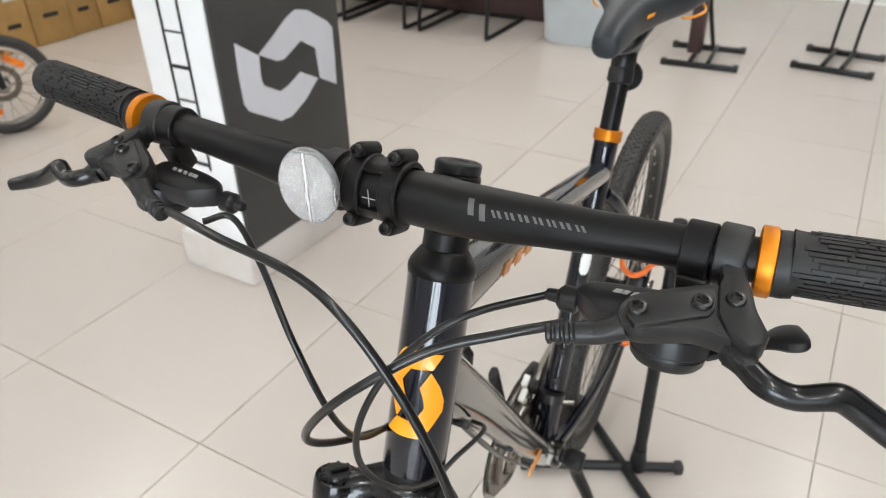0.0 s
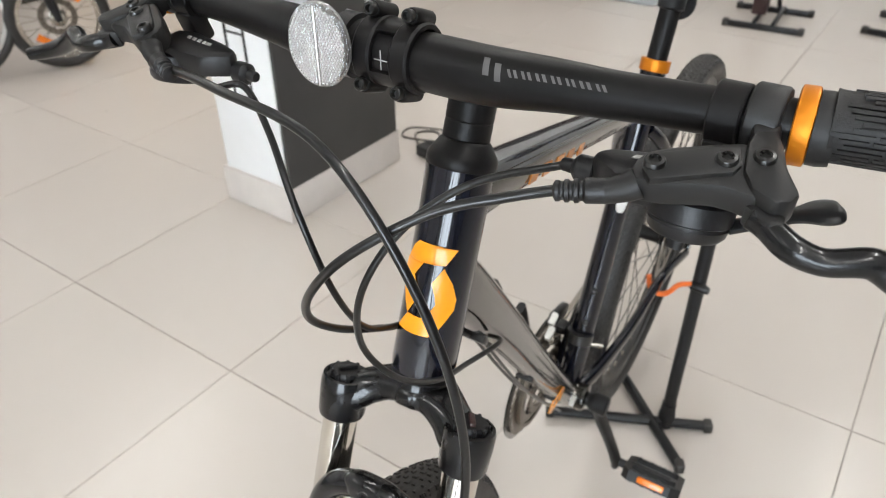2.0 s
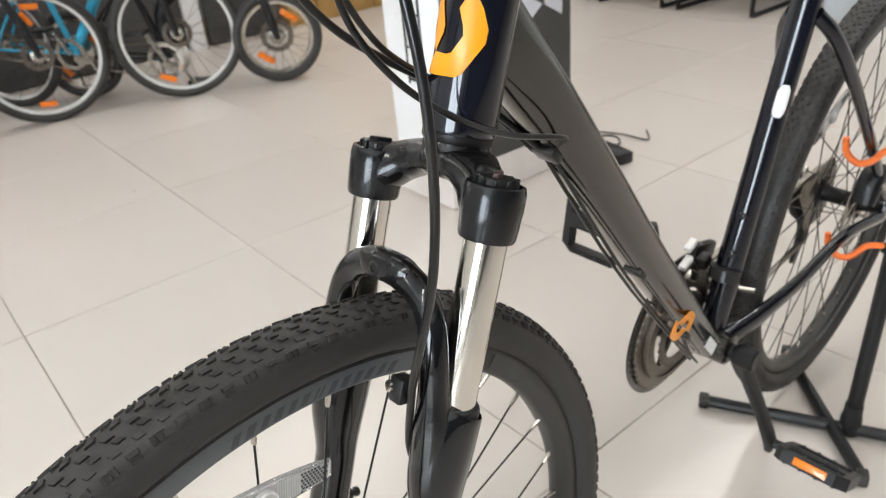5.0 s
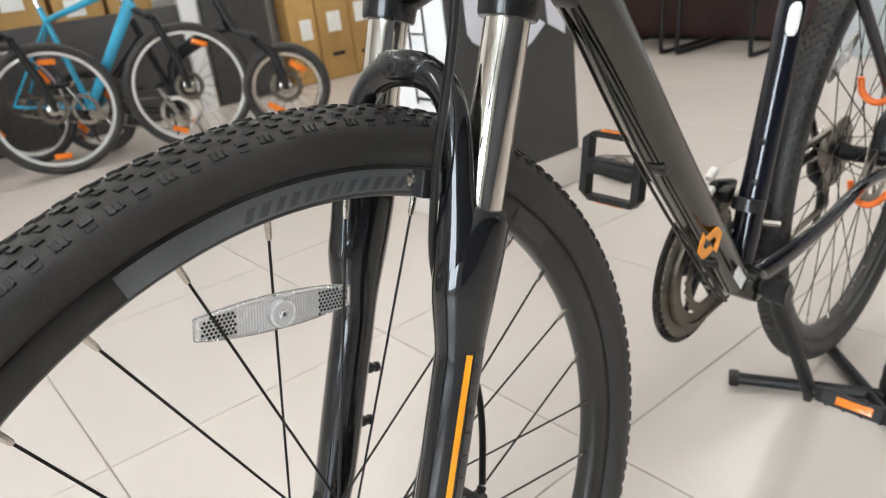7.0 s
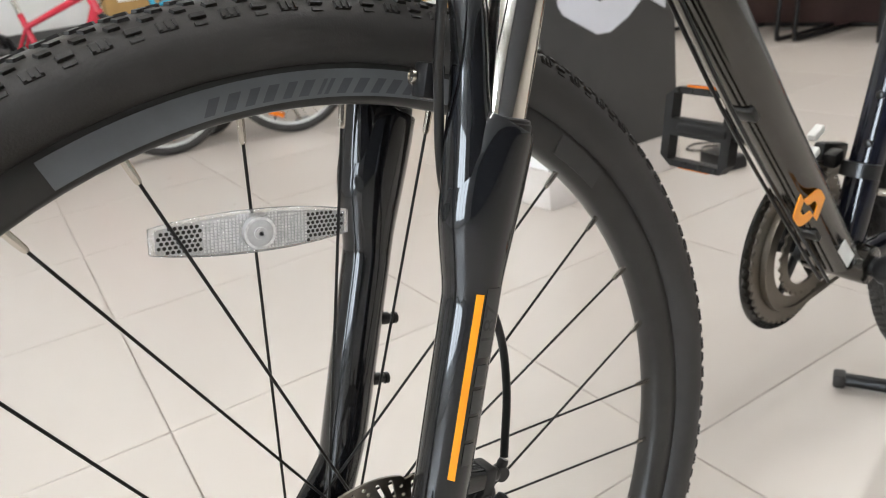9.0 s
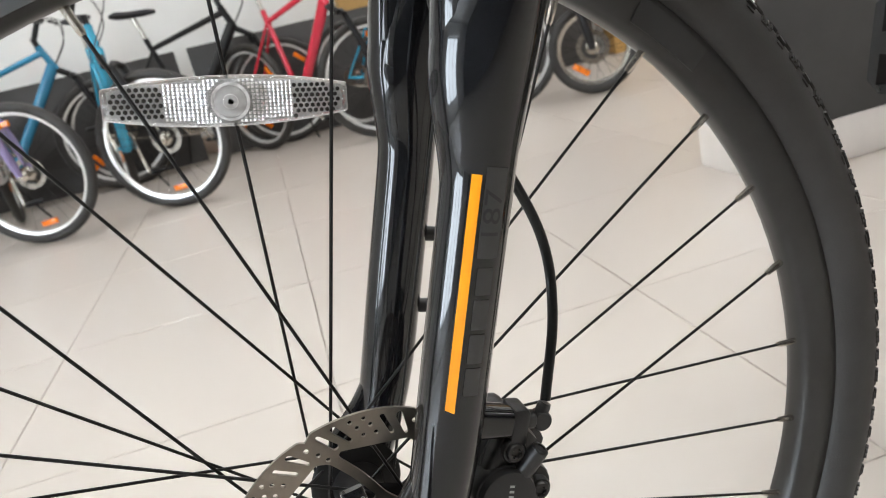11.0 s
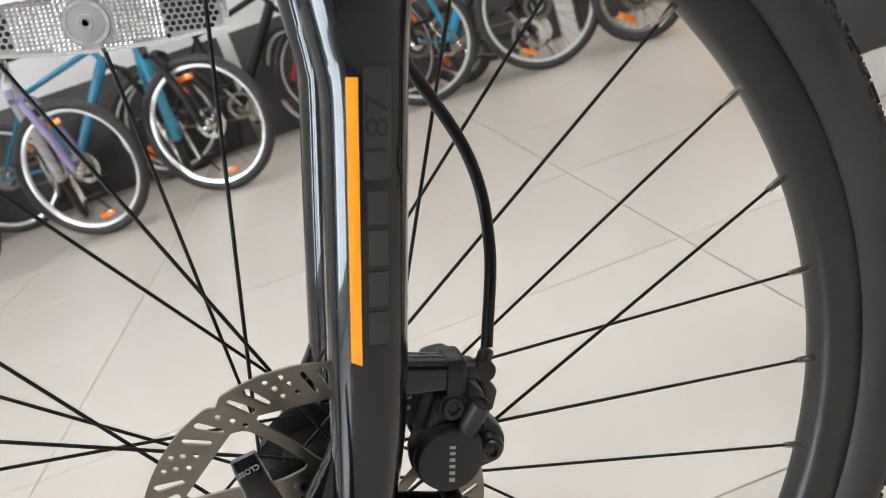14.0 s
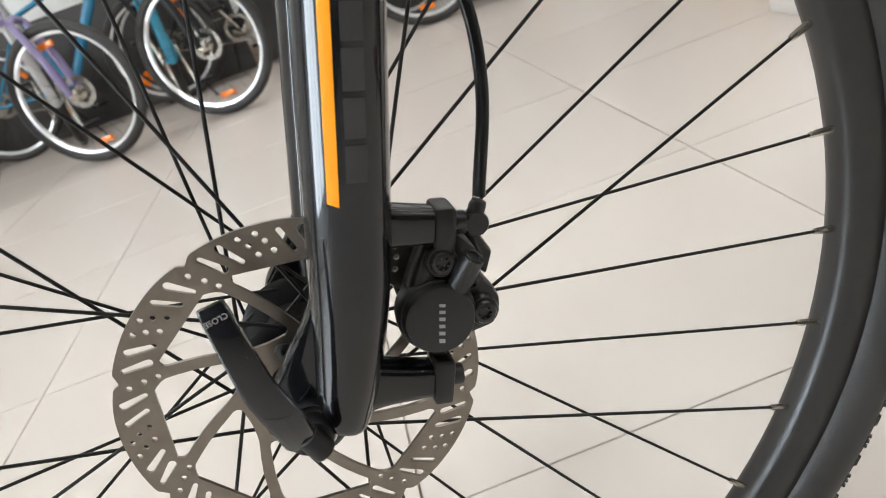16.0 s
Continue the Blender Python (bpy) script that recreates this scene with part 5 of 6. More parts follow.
def pedal(m, s):
    """Platform pedal with a spindle, a barrel, a two-window cage and amber reflectors."""
    pd = part("pedal", turned([(0.0075, 0.0), (0.0075, 0.018), (0.011, 0.022), (0.011, 0.085), (0.008, 0.092), (0.0, 0.092)], (0, 0, 0), (0, 1, 0), 20), "plastic", crank, "black plastic platform pedal")
    pd.matrix_basis = FRM @ m
    w, l = 0.049, 0.095
    outer = [(-w, 0.024), (-w + 0.012, 0.014), (w - 0.012, 0.014), (w, 0.024), (w, 0.014 + l - 0.016), (w - 0.012, 0.014 + l), (-w + 0.012, 0.014 + l), (-w, 0.014 + l - 0.016)]
    win = [[(a * x, y) for x, y in ((0.0105, 0.026), (0.041, 0.026), (0.041, 0.098), (0.0105, 0.098))] for a in (1, -1)]
    me = sheet_mesh([outer] + win, 0.018)
    cage = part_mesh("cage", me, "lever", pd, "dark grey cage")
    for x in (-w, w):
        part("pedal_reflector", boxed((0.004, 0.043, 0.0105), pose(x * 1.01, 0.062, 0), 0.001), "orange_reflector", pd, "amber pedal reflector")
    for x in (-0.045, 0.045):
        for k in range(4):
            for z in (1, -1):
                part("grip_pin", turned([(0.0022, -0.001), (0.0022, 0.0016), (0.0, 0.0016)], (x, 0.03 + 0.021 * k, 0.0092 * z), (0, 0, z), 8), "bolt", pd)
    return pd


pedal(Matrix.Translation(BB + CR + V(0, 0.102, 0.004)) @ pose(0, 0, 0, 0, -34, 0), 1)
pedal(Matrix.Translation(BB - CR + V(-0.012, -0.105, -0.030)) @ pose(0, 0, 0, 0, 82, 0) @ Matrix.Rotation(math.pi, 4, "Z"), -1)

# -- cockpit --
stem = part("stem", tube([row(sp(0.689, -0.036, 0.002), 0.0160, 0.0118), row(sp(0.690, -0.01, 0.002), 0.0150, 0.0125), row(sp(0.696, 0.03, 0.002), 0.0150, 0.0135), row(sp(0.70, 0.055, 0.002), 0.0205, 0.017)], 24, 4, side=(0, 1, 0), power=0.8), "satin", bike, "matt black alloy stem")
part("spacer", turned([(0.0166, 0.6466), (0.0171, 0.6472), (0.0171, 0.6590), (0.0166, 0.6597), (0.0171, 0.6603), (0.0171, 0.6748), (0.0166, 0.6754)], sp(0, STB), UL, 36), "satin", stem)
part("steerer_clamp", turned([(0.0165, 0.6755), (0.0176, 0.677), (0.0176, 0.699), (0.0172, 0.701), (0.0160, 0.702)], sp(0, STB, 0.001), UL, 36), "satin", stem)
part("top_cap", turned([(0.0158, 0.702), (0.0168, 0.703), (0.0170, 0.7075), (0.0166, 0.7098), (0.0152, 0.7108), (0.0085, 0.7108), (0.007, 0.7095), (0.0, 0.7095)], sp(0, STB, 0.001), UL, 36), "plastic", stem)
BAR = Matrix.Translation(sp(0.70, 0.066, 0.002)) @ Matrix.Rotation(radians(-3.5), 4, "Z")


def bar_part(name, bm, mat, parent, label="", mirror=False, angle=35.0):
    if mirror:
        bmesh.ops.transform(bm, matrix=Matrix.Diagonal((1, -1, 1, 1)), verts=bm.verts)
        bmesh.ops.reverse_faces(bm, faces=bm.faces)
    bmesh.ops.transform(bm, matrix=BAR, verts=bm.verts)
    return part(name, bm, mat, parent, label, angle)


prof = []
for y, r, dz, dx in ((0.0, 0.0159, 0, 0), (0.03, 0.0159, 0, 0), (0.048, 0.0157, 0, 0), (0.07, 0.0148, 0.001, -0.0005), (0.095, 0.0132, 0.003, -0.001), (0.12, 0.0118, 0.004, -0.002), (0.145, 0.0112, 0.005, -0.004), (0.20, 0.0111, 0.0065, -0.008), (0.26, 0.0111, 0.008, -0.014), (0.318, 0.0111, 0.009, -0.02)):
    prof.append((dx, y, dz, r))
bar_pts = [(x, -y, z, r) for x, y, z, r in reversed(prof[1:])] + prof
handlebar = bar_part("handlebar", tube(bar_pts, 28, 3, side=(1, 0, 0)), "satin", bike, "matt black flat handlebar")


def on_bar(y):
    ys = [p[1] for p in prof]
    return V(*(np.interp(abs(y), ys, [p[k] for p in prof]) for k in (0,)), y, np.interp(abs(y), ys, [p[2] for p in prof]))


# face plate: two straps joined above and below a window, four bolts, square to the stem
PLATE = pose(0, -0.0035, 0.001, 0, -19, 0)


def arc_plate(y0, y1, c0, c1, r0, r1, n=10):
    bm = bmesh.new()
    rows = []
    for k in range(n + 1):
        c = radians(c0 + (c1 - c0) * k / n)
        rows.append([bm.verts.new((r * math.cos(c), y, r * math.sin(c))) for r, y in ((r0, y0), (r1, y0 + 0.0006), (r1, y1 - 0.0006), (r0, y1))])
    for p, q in zip(rows, rows[1:]):
        for i in range(4):
            bm.faces.new((p[i], p[(i + 1) % 4], q[(i + 1) % 4], q[i]))
    bm.faces.new(rows[0])
    bm.faces.new(rows[-1][::-1])
    return bm


def plate_part(name, bm, mat, label=""):
    bmesh.ops.transform(bm, matrix=PLATE, verts=bm.verts)
    return bar_part(name, bm, mat, stem, label)


for y in (-0.0125, 0.0125):
    plate_part("strap", closed_lathe([(0.0162, y - 0.0062), (0.0186, y - 0.0060), (0.0197, y - 0.0046), (0.0197, y + 0.0046), (0.0186, y + 0.0060), (0.0162, y + 0.0062)], 44), "satin")
    for z in (0.0210, -0.0195):
        plate_part("strap_lug", tube([(-0.006, y, z, 0.0046), (0.002, y, z, 0.0050), (0.009, y, z, 0.0050), (0.0115, y, z, 0.0047), (0.0122, y, z, 0.0042)], 20), "satin")
        plate_part("stem_bolt", turned([(0.0037, -0.001), (0.0037, 0.0032), (0.0032, 0.0039), (0.0022, 0.0039), (0.0020, 0.001), (0, 0.001)], (0.0122, y, z), (1, 0, 0), 18), "bolt")
for c0, c1 in ((36, 88), (-88, -36)):
    plate_part("plate_bridge", arc_plate(-0.0075, 0.0075, c0, c1, 0.0161, 0.0188), "satin")
bar_part("plate_edge", closed_lathe([(0.0162, -0.021), (0.0185, -0.0205), (0.0185, -0.0165), (0.0162, -0.016)], 36), "satin", stem)
for w, h in ((0.0005, 0.011), (0.009, 0.0005)):
    bar_part("centre_mark", boxed((0.0004, w, h), pose(0.01605, -0.0035, 0.002), 0), "print_pale", stem, "fine pale centring cross")
# print bars on the bar, in the place of the maker's word
def bar_print(y0, y1, c0, c1, slant, mat, label):
    bm = bmesh.new()
    rows = []
    for k in range(5):
        rr = []
        for q in range(5):
            c = radians(c0 + (c1 - c0) * q / 4)
            y = y0 + (y1 - y0) * k / 4 + slant * q / 4
            p = on_bar(y)
            r = float(np.interp(abs(y), [a[1] for a in prof], [a[3] for a in prof])) + 0.00035
            rr.append(bm.verts.new((p.x + r * math.cos(c), p.y, p.z + r * math.sin(c))))
        rows.append(rr)
    for p, q in zip(rows, rows[1:]):
        for i in range(4):
            bm.faces.new((p[i], p[i + 1], q[i + 1], q[i]))
    return bar_part("print_bar", bm, mat, handlebar, label)


bar_print(0.0590, 0.0625, 22, 56, -0.002, "print_grey", "grey printed badge")
bar_print(0.0660, 0.0695, 14, 48, -0.002, "print_grey", "grey printed badge")
y = 0.0735
for wd in (0.0062, 0.0062, 0.0068, 0.0062, 0.0056, 0.0068, 0.006):
    bar_print(y, y + wd * 0.26, 25, 40, -0.0024, "print_grey", "grey printed bar")
    bar_print(y + wd * 0.5, y + wd * 0.78, 25, 40, -0.0024, "print_grey", "grey printed bar")
    y += wd + 0.0012


# the plane of the lever's lid: across the bar's length, and back towards the bar
LEVER = axes((0.0471, 0.1609, 0.0009), (-0.487, 0.870, 0.072), (-0.826, -0.486, 0.287))


def lever_at(u, v, h):
    """A place by millimetres in the lid's plane and metres over it."""
    return LEVER @ V(u / 1000, v / 1000, h)


def lever_plate(poly, top, low, bevel):
    return prism([(u / 1000, v / 1000) for u, v in poly], top - low, LEVER @ pose(0, 0, low), bevel)


def control(s):
    mir = s < 0
    P = lambda n, bm, mat, par, lab="", ang=35.0: bar_part(n, bm, mat, par, lab, mir, ang)  # noqa: E731
    gr = P("grip", tube([(-0.0085, 0.2155, 0.0096, 0.0154), (-0.009, 0.22, 0.0098, 0.0148), (-0.011, 0.24, 0.0106, 0.0143), (-0.016, 0.285, 0.0122, 0.0145), (-0.0198, 0.322, 0.0136, 0.0152), (-0.0202, 0.327, 0.0138, 0.014)], 32, 4, side=(1, 0, 0)), "grip", bike, "black ribbed rubber handlebar grip")
    # raised ribs of the grip in rows
    bm = bmesh.new()
    rg = random.Random(7)
    for k in range(38):
        a = 2 * math.pi * k / 38
        yy = 0.217 + rg.uniform(0, 0.012)
        while yy < 0.318:
            ln = rg.uniform(0.008, 0.026)
            y2 = min(yy + ln, 0.322)
            p, q = (V(*(float(np.interp(t, (0.2155, 0.24, 0.285, 0.322), c)) for c in ((-0.0085, -0.011, -0.016, -0.0198),)), t, float(np.interp(t, (0.2155, 0.24, 0.285, 0.322), (0.0096, 0.0106, 0.0122, 0.0136)))) for t in (yy, y2))
            rr = 0.0149
            d = V(math.cos(a), 0, math.sin(a))
            box(bm, ((y2 - yy), 0.0017, 0.0016), axes((p + q) / 2 + d * rr, (q - p), d.cross(V(0, 1, 0))))
            yy = y2 + 0.0016
    P("grip_rib", bm, "grip", gr)
    P("lock_ring", turned([(0.0150, 0.0), (0.0170, 0.0006), (0.0173, 0.0016), (0.0173, 0.0066), (0.0170, 0.0076), (0.0150, 0.0082)], on_bar(0.2012), (on_bar(0.214) - on_bar(0.204)), 36), "orange_metal", gr, "orange anodised lock ring")
    P("end_flange", turned([(0.0160, 0.0), (0.0162, 0.004), (0.0154, 0.009)], on_bar(0.2094), (on_bar(0.224) - on_bar(0.214)), 36), "lever", gr)
    lev = P("brake_lever", lever_plate([(-9, -6), (-9, 1), (-6, 6), (-1, 10), (8, 12), (28, 13), (40, 13), (44, 4), (41, -10), (37, -20), (31, -15.5), (23, -11.5), (2, -9.5)], -0.0020, -0.0165, 0.0030), "lever", bike, "dark grey hydraulic brake lever body")
    P("reservoir_lid", lever_plate([(-3, -9.2), (-5.4, -3), (-2.6, 4), (4, 6.2), (33, 9), (35.8, 7), (34, -3), (30, -7)], 0.0002, -0.004, 0.0008), "lever", lev)
    P("yoke", lever_plate([(39, 10), (43.5, 17), (52.5, 17), (52.5, 6), (51, -6), (52.5, -20), (48, -24), (42, -24.5), (35, -16), (34, -6)], 0.0006, -0.0150, 0.0022), "lever", lev)
    P("clamp_neck", lever_plate([(41, 12), (46, 33), (58.5, 32), (53, 12)], -0.0002, -0.0130, 0.0025), "lever", lev)
    P("pivot_block", lever_plate([(33, -18), (38, -16), (48, -25), (45, -30), (40, -29)], -0.0070, -0.0185, 0.0016), "lever", lev)
    P("hose_neck", tube([row(lever_at(-6, -2.2, -0.0095), 0.0070, 0.0066), row(lever_at(-11, -2.8, -0.0115), 0.0062, 0.0060), row(lever_at(-19, -2.4, -0.0137), 0.0055, 0.0055)], 20, 4), "lever", lev)
    P("lever_clamp", closed_lathe([(0.0113, 0.1828), (0.0146, 0.1832), (0.0155, 0.1842), (0.0155, 0.1962), (0.0146, 0.1975), (0.0113, 0.198)], 36), "lever", lev).matrix_basis = BAR @ Matrix.Translation((-0.0075, 0, 0.0063)) @ BAR.inverted()
    for u, v in ((0, 0), (28.6, 0), (43.3, 0)):
        P("lid_bolt", torx_mesh(lever_at(u, v, 0.0006), LEVER.to_3x3() @ V(0, 0, 1), 0.0046), "bolt", lev, "black screw")
    P("hose_boot", turned([(0.0056, 0), (0.0056, 0.010), (0.0045, 0.0112), (0.0045, 0.0124), (0.0054, 0.0131), (0.0054, 0.0147), (0.0043, 0.0154), (0.0043, 0.0165), (0.0051, 0.0172), (0.0051, 0.0188), (0.0041, 0.0195), (0.0041, 0.0205), (0.0047, 0.0212), (0.0047, 0.0228), (0.0031, 0.0238)], lever_at(-17, -2.4, -0.0135), lever_at(-41, 0.6, -0.0155) - lever_at(-17, -2.4, -0.0135), 24), "plastic", lev, "ribbed black hose boot")
    blade = [row(lever_at(36, -20, -0.0120), 0.0042, 0.0050), row(lever_at(42, -25, -0.0130), 0.0050, 0.0056), (0.0495, 0.219, -0.0185, 0.0058, 0.0056), (0.0485, 0.231, -0.0210, 0.0056, 0.0052), (0.0440, 0.243, -0.0192, 0.0060, 0.0056), (0.0415, 0.2485, -0.0200, 0.0062, 0.0060), (0.0405, 0.256, -0.0240, 0.0062, 0.0060), (0.0400, 0.267, -0.0305, 0.0062, 0.0060), (0.0420, 0.279, -0.0355, 0.0058, 0.0058), (0.0465, 0.291, -0.0390, 0.0052, 0.0052), (0.0510, 0.299, -0.0405, 0.0044, 0.0044)]
    P("lever_blade", tube(blade, 18, 4, side=(1, 0, 0), power=0.85), "blade", lev, "satin black lever blade")
    pod = prism([(0.1235, 0.005), (0.127, -0.004), (0.141, -0.007), (0.170, -0.009), (0.1815, -0.005), (0.183, 0.012), (0.176, 0.020), (0.140, 0.017)], 0.016, None, 0.004)
    bmesh.ops.transform(pod, matrix=axes((0.012, 0.0, -0.043), (0.0, 1.0, 0.08), (1.0, 0.0, -0.08)) @ Matrix.Diagonal((1, 1, -1, 1)), verts=pod.verts)
    sh = P("shifter", pod, "pod", bike, "black gear shifter pod under the bar")
    P("shifter_band", closed_lathe([(0.0114, 0.1678), (0.0142, 0.1682), (0.0148, 0.1690), (0.0148, 0.1814), (0.0142, 0.1822), (0.0114, 0.1826)], 36), "satin", sh).matrix_basis = BAR @ Matrix.Translation((-0.0058, 0, 0.0057)) @ BAR.inverted()
    P("band_neck", boxed((0.014, 0.016, 0.024), pose(-0.002, 0.176, -0.012, 0, 20), 0.003), "plastic", sh)
    P("gear_drum", turned([(0.014, -0.004), (0.0190, 0.0), (0.0194, 0.003), (0.0192, 0.0090), (0.0180, 0.0098), (0.0180, 0.0108), (0.0184, 0.0114), (0.0178, 0.0150), (0.0160, 0.0172), (0.011, 0.0180), (0.0, 0.0180)], (0.018, 0.173, -0.0255), (0.25, 0.0, -1), 40), "plastic", sh, "round black shifter drum")
    P("thumb_lever", tube([(0.018, 0.190, -0.036, 0.0050, 0.003), (0.010, 0.205, -0.0315, 0.0045, 0.003), (0.006, 0.214, -0.0280, 0.0058, 0.003), (0.003, 0.2215, -0.0255, 0.0102, 0.0036), (0.001, 0.2290, -0.0240, 0.0098, 0.0032), (0.000, 0.2315, -0.0235, 0.0040, 0.0015)], 14, 4, side=(1, 0, 0)), "plastic", sh)
    P("barrel_adjuster", turned([(0.0058, 0), (0.0070, 0.001), (0.0070, 0.009), (0.0058, 0.0105), (0.0038, 0.012), (0.0034, 0.017), (0.0028, 0.018)], (0.0125, 0.124, -0.030), (0.06, -0.99, 0.0), 18), "plastic", sh)
    for k, wd in enumerate((0.0040, 0.0028, 0.0028, 0.0030, 0.0030)):
        P("print_bar", prism([(0, 0), (wd, 0), (wd + 0.0012, 0.0030), (0.0012, 0.0030)], 0.0005, axes((0.0165, 0.1415 + 0.0046 * k, -0.0158 + 0.00037 * k), (0, 1, 0.08), (-1, 0, 0.08))), "print_pale", sh, "pale printed bar")
    return lev


control(1)
control(-1)

# oval front reflector on a bracket
RF = BAR @ pose(0.027, -0.036, 0.008, 0, 0, 12)
bm = bmesh.new()
loop, cnt = [], 40
rows_ = []
for rr, xx in ((0.0, 0.0042), (0.55, 0.0041), (0.94, 0.0038), (1.0, 0.0026), (1.01, 0.0015), (1.0, -0.001), (0.9, -0.003)):
    rows_.append([bm.verts.new(RF @ V(xx, 0.0185 * rr * math.cos(2 * math.pi * q / cnt), 0.0235 * rr * math.sin(2 * math.pi * q / cnt))) for q in range(cnt)] if rr else [bm.verts.new(RF @ V(xx, 0, 0))])
for p, q in zip(rows_, rows_[1:]):
    for k in range(cnt):
        if len(p) == 1:
            bm.faces.new((p[0], q[k], q[(k + 1) % cnt]))
        else:
            bm.faces.new((p[k], q[k], q[(k + 1) % cnt], p[(k + 1) % cnt]))
bm.faces.new(rows_[-1][::-1])
front_ref = part("front_reflector", bm, "clear", bike, "clear oval prismatic front reflector")
bm = bmesh.new()
pitch = 0.0018
for i in range(-11, 12):
    for j in range(-16, 17):
        cy = pitch * (i + (0.5 if j % 2 else 0.0))
        cz = pitch * 0.87 * j
        if (cy / 0.0168) ** 2 + (cz / 0.0217) ** 2 > 1 or abs(cy) < 0.0011:
            continue
        vs = [bm.verts.new(RF @ V(0.0044, cy + 0.00066 * math.sin(math.pi / 3 * q), cz + 0.00078 * math.cos(math.pi / 3 * q))) for q in range(6)]
        top = bm.verts.new(RF @ V(0.0049, cy, cz))
        for q in range(6):
            bm.faces.new((vs[q], vs[(q + 1) % 6], top))
part("prism_field", bm, "prism_front", front_ref, "prismatic facets", 5)
part("centre_strip", boxed((0.0006, 0.0011, 0.044), RF @ pose(0.0044, 0, 0), 0.0002), "prism", front_ref)
part("reflector_back", tube([row(RF @ V(-0.001, 0, 0), 0.0160, 0.0205), row(RF @ V(0.0036, 0, 0), 0.0162, 0.0208)], 32, 0, side=(0, 1, 0)), "prism_dark", front_ref)
part("bracket", boxed((0.02, 0.012, 0.014), BAR @ pose(0.012, -0.036, 0.004), 0.003), "plastic", front_ref)
bar_part("bracket_band", closed_lathe([(0.0155, -0.042), (0.0185, -0.0415), (0.0185, -0.0305), (0.0155, -0.03)], 32), "plastic", front_ref)

# -- cables and hoses --
CABLES = {
    "front_brake_hose": (0.0027, [(-0.124, -0.132, 1.019), (-0.095, -0.057, 1.029), (-0.082, 0.022, 1.019), (-0.075, 0.079, 0.954), (-0.074, 0.106, 0.866), (-0.077, 0.098, 0.766), (-0.081, 0.060, 0.660)]),
    "caliper_hose": (0.0027, [(-0.081, 0.060, 0.660), (-0.087, 0.041, 0.597), (-0.103, 0.030, 0.546), (-0.118, 0.033, 0.494), (-0.114, 0.040, 0.455), (-0.0965, 0.0515, 0.4155)]),
    "rear_shift_cable": (0.0022, [(-0.135, -0.105, 1.006), (-0.148, -0.092, 1.005), (-0.129, -0.058, 0.990), (-0.106, -0.023, 0.959), (-0.108, -0.003, 0.904), (-0.141, -0.006, 0.851), (-0.194, -0.014, 0.813), (-0.245, -0.03, 0.785), (-0.285, -0.008, 0.735)]),
    "rear_brake_hose": (0.0027, [(-0.119, 0.138, 1.012), (-0.105, 0.11, 1.006), (-0.091, 0.076, 0.994), (-0.072, 0.038, 0.967), (-0.074, 0.008, 0.930), (-0.091, -0.010, 0.894), (-0.119, -0.015, 0.863), (-0.155, -0.014, 0.836), (-0.194, -0.014, 0.812), (-0.24, -0.03, 0.79), (-0.28, 0.0, 0.742)]),
    "front_shift_cable": (0.0022, [(-0.150, 0.125, 1.007), (-0.121, 0.082, 0.997), (-0.103, 0.050, 0.968), (-0.090, 0.031, 0.928), (-0.098, 0.023, 0.880), (-0.120, 0.033, 0.840), (-0.161, 0.038, 0.806), (-0.210, 0.035, 0.780), (-0.265, 0.037, 0.761), (-0.285, 0.018, 0.745)]),
}
for nm, (rad, pts) in CABLES.items():
    part(nm, tube([(*p, rad) for p in pts], 12, 10), "cable", bike, "glossy black cable housing")

# ---- display stand ----
st = thing("display_stand", "black steel display stand with orange hooks holding the rear wheel", "stand")
for a, b in (((-0.890, -0.122), (-1.011, 0.178)), ((-1.12, -0.07), (-0.880, 0.155))):
    part("foot_bar", tube([(a[0], a[1], 0.0145, 0.0105), (b[0], b[1], 0.0145, 0.0105)], 14), "plastic", st)
    for p in (a, b):
        part("foot_cap", boxed((0.018, 0.0235, 0.0235), pose(p[0], p[1], 0.0145, 0, 0, -65), 0.004), "rubber", st)
PX = Vector((-0.984, 0.098, 0))
part("pole", tube([row(PX + V(0, 0, 0.02), 0.0125), row(PX + V(-0.02, 0.0, 0.60), 0.0125)], 18), "plastic", st)
part("pole_socket", turned([(0.017, 0.0), (0.017, 0.03), (0.0145, 0.045), (0.0145, 0.06)], PX + V(0, 0, 0.005), (0, 0, 1), 20), "plastic", st)
for z, dx in ((0.365, 0.0), (0.52, 0.0)):
    p = PX + V(0, 0, z)
    part("hook", tube([row(p + V(0.005, -0.012, 0.006), 0.0045), row(p + V(0.02, -0.03, 0.006), 0.0048), row(p + V(0.028, -0.045, -0.012), 0.005), row(p + V(0.03, -0.062, -0.018), 0.005), row(p + V(0.032, -0.078, -0.005), 0.005), row(p + V(0.034, -0.082, 0.018), 0.0046)], 12, 5), "hook", st, "orange rubber-coated hook")
    part("hook_knob", turned([(0.009, -0.012), (0.009, 0.014), (0.006, 0.022), (0.0, 0.022)], p, (0.2, 1, 0), 14), "plastic", st)

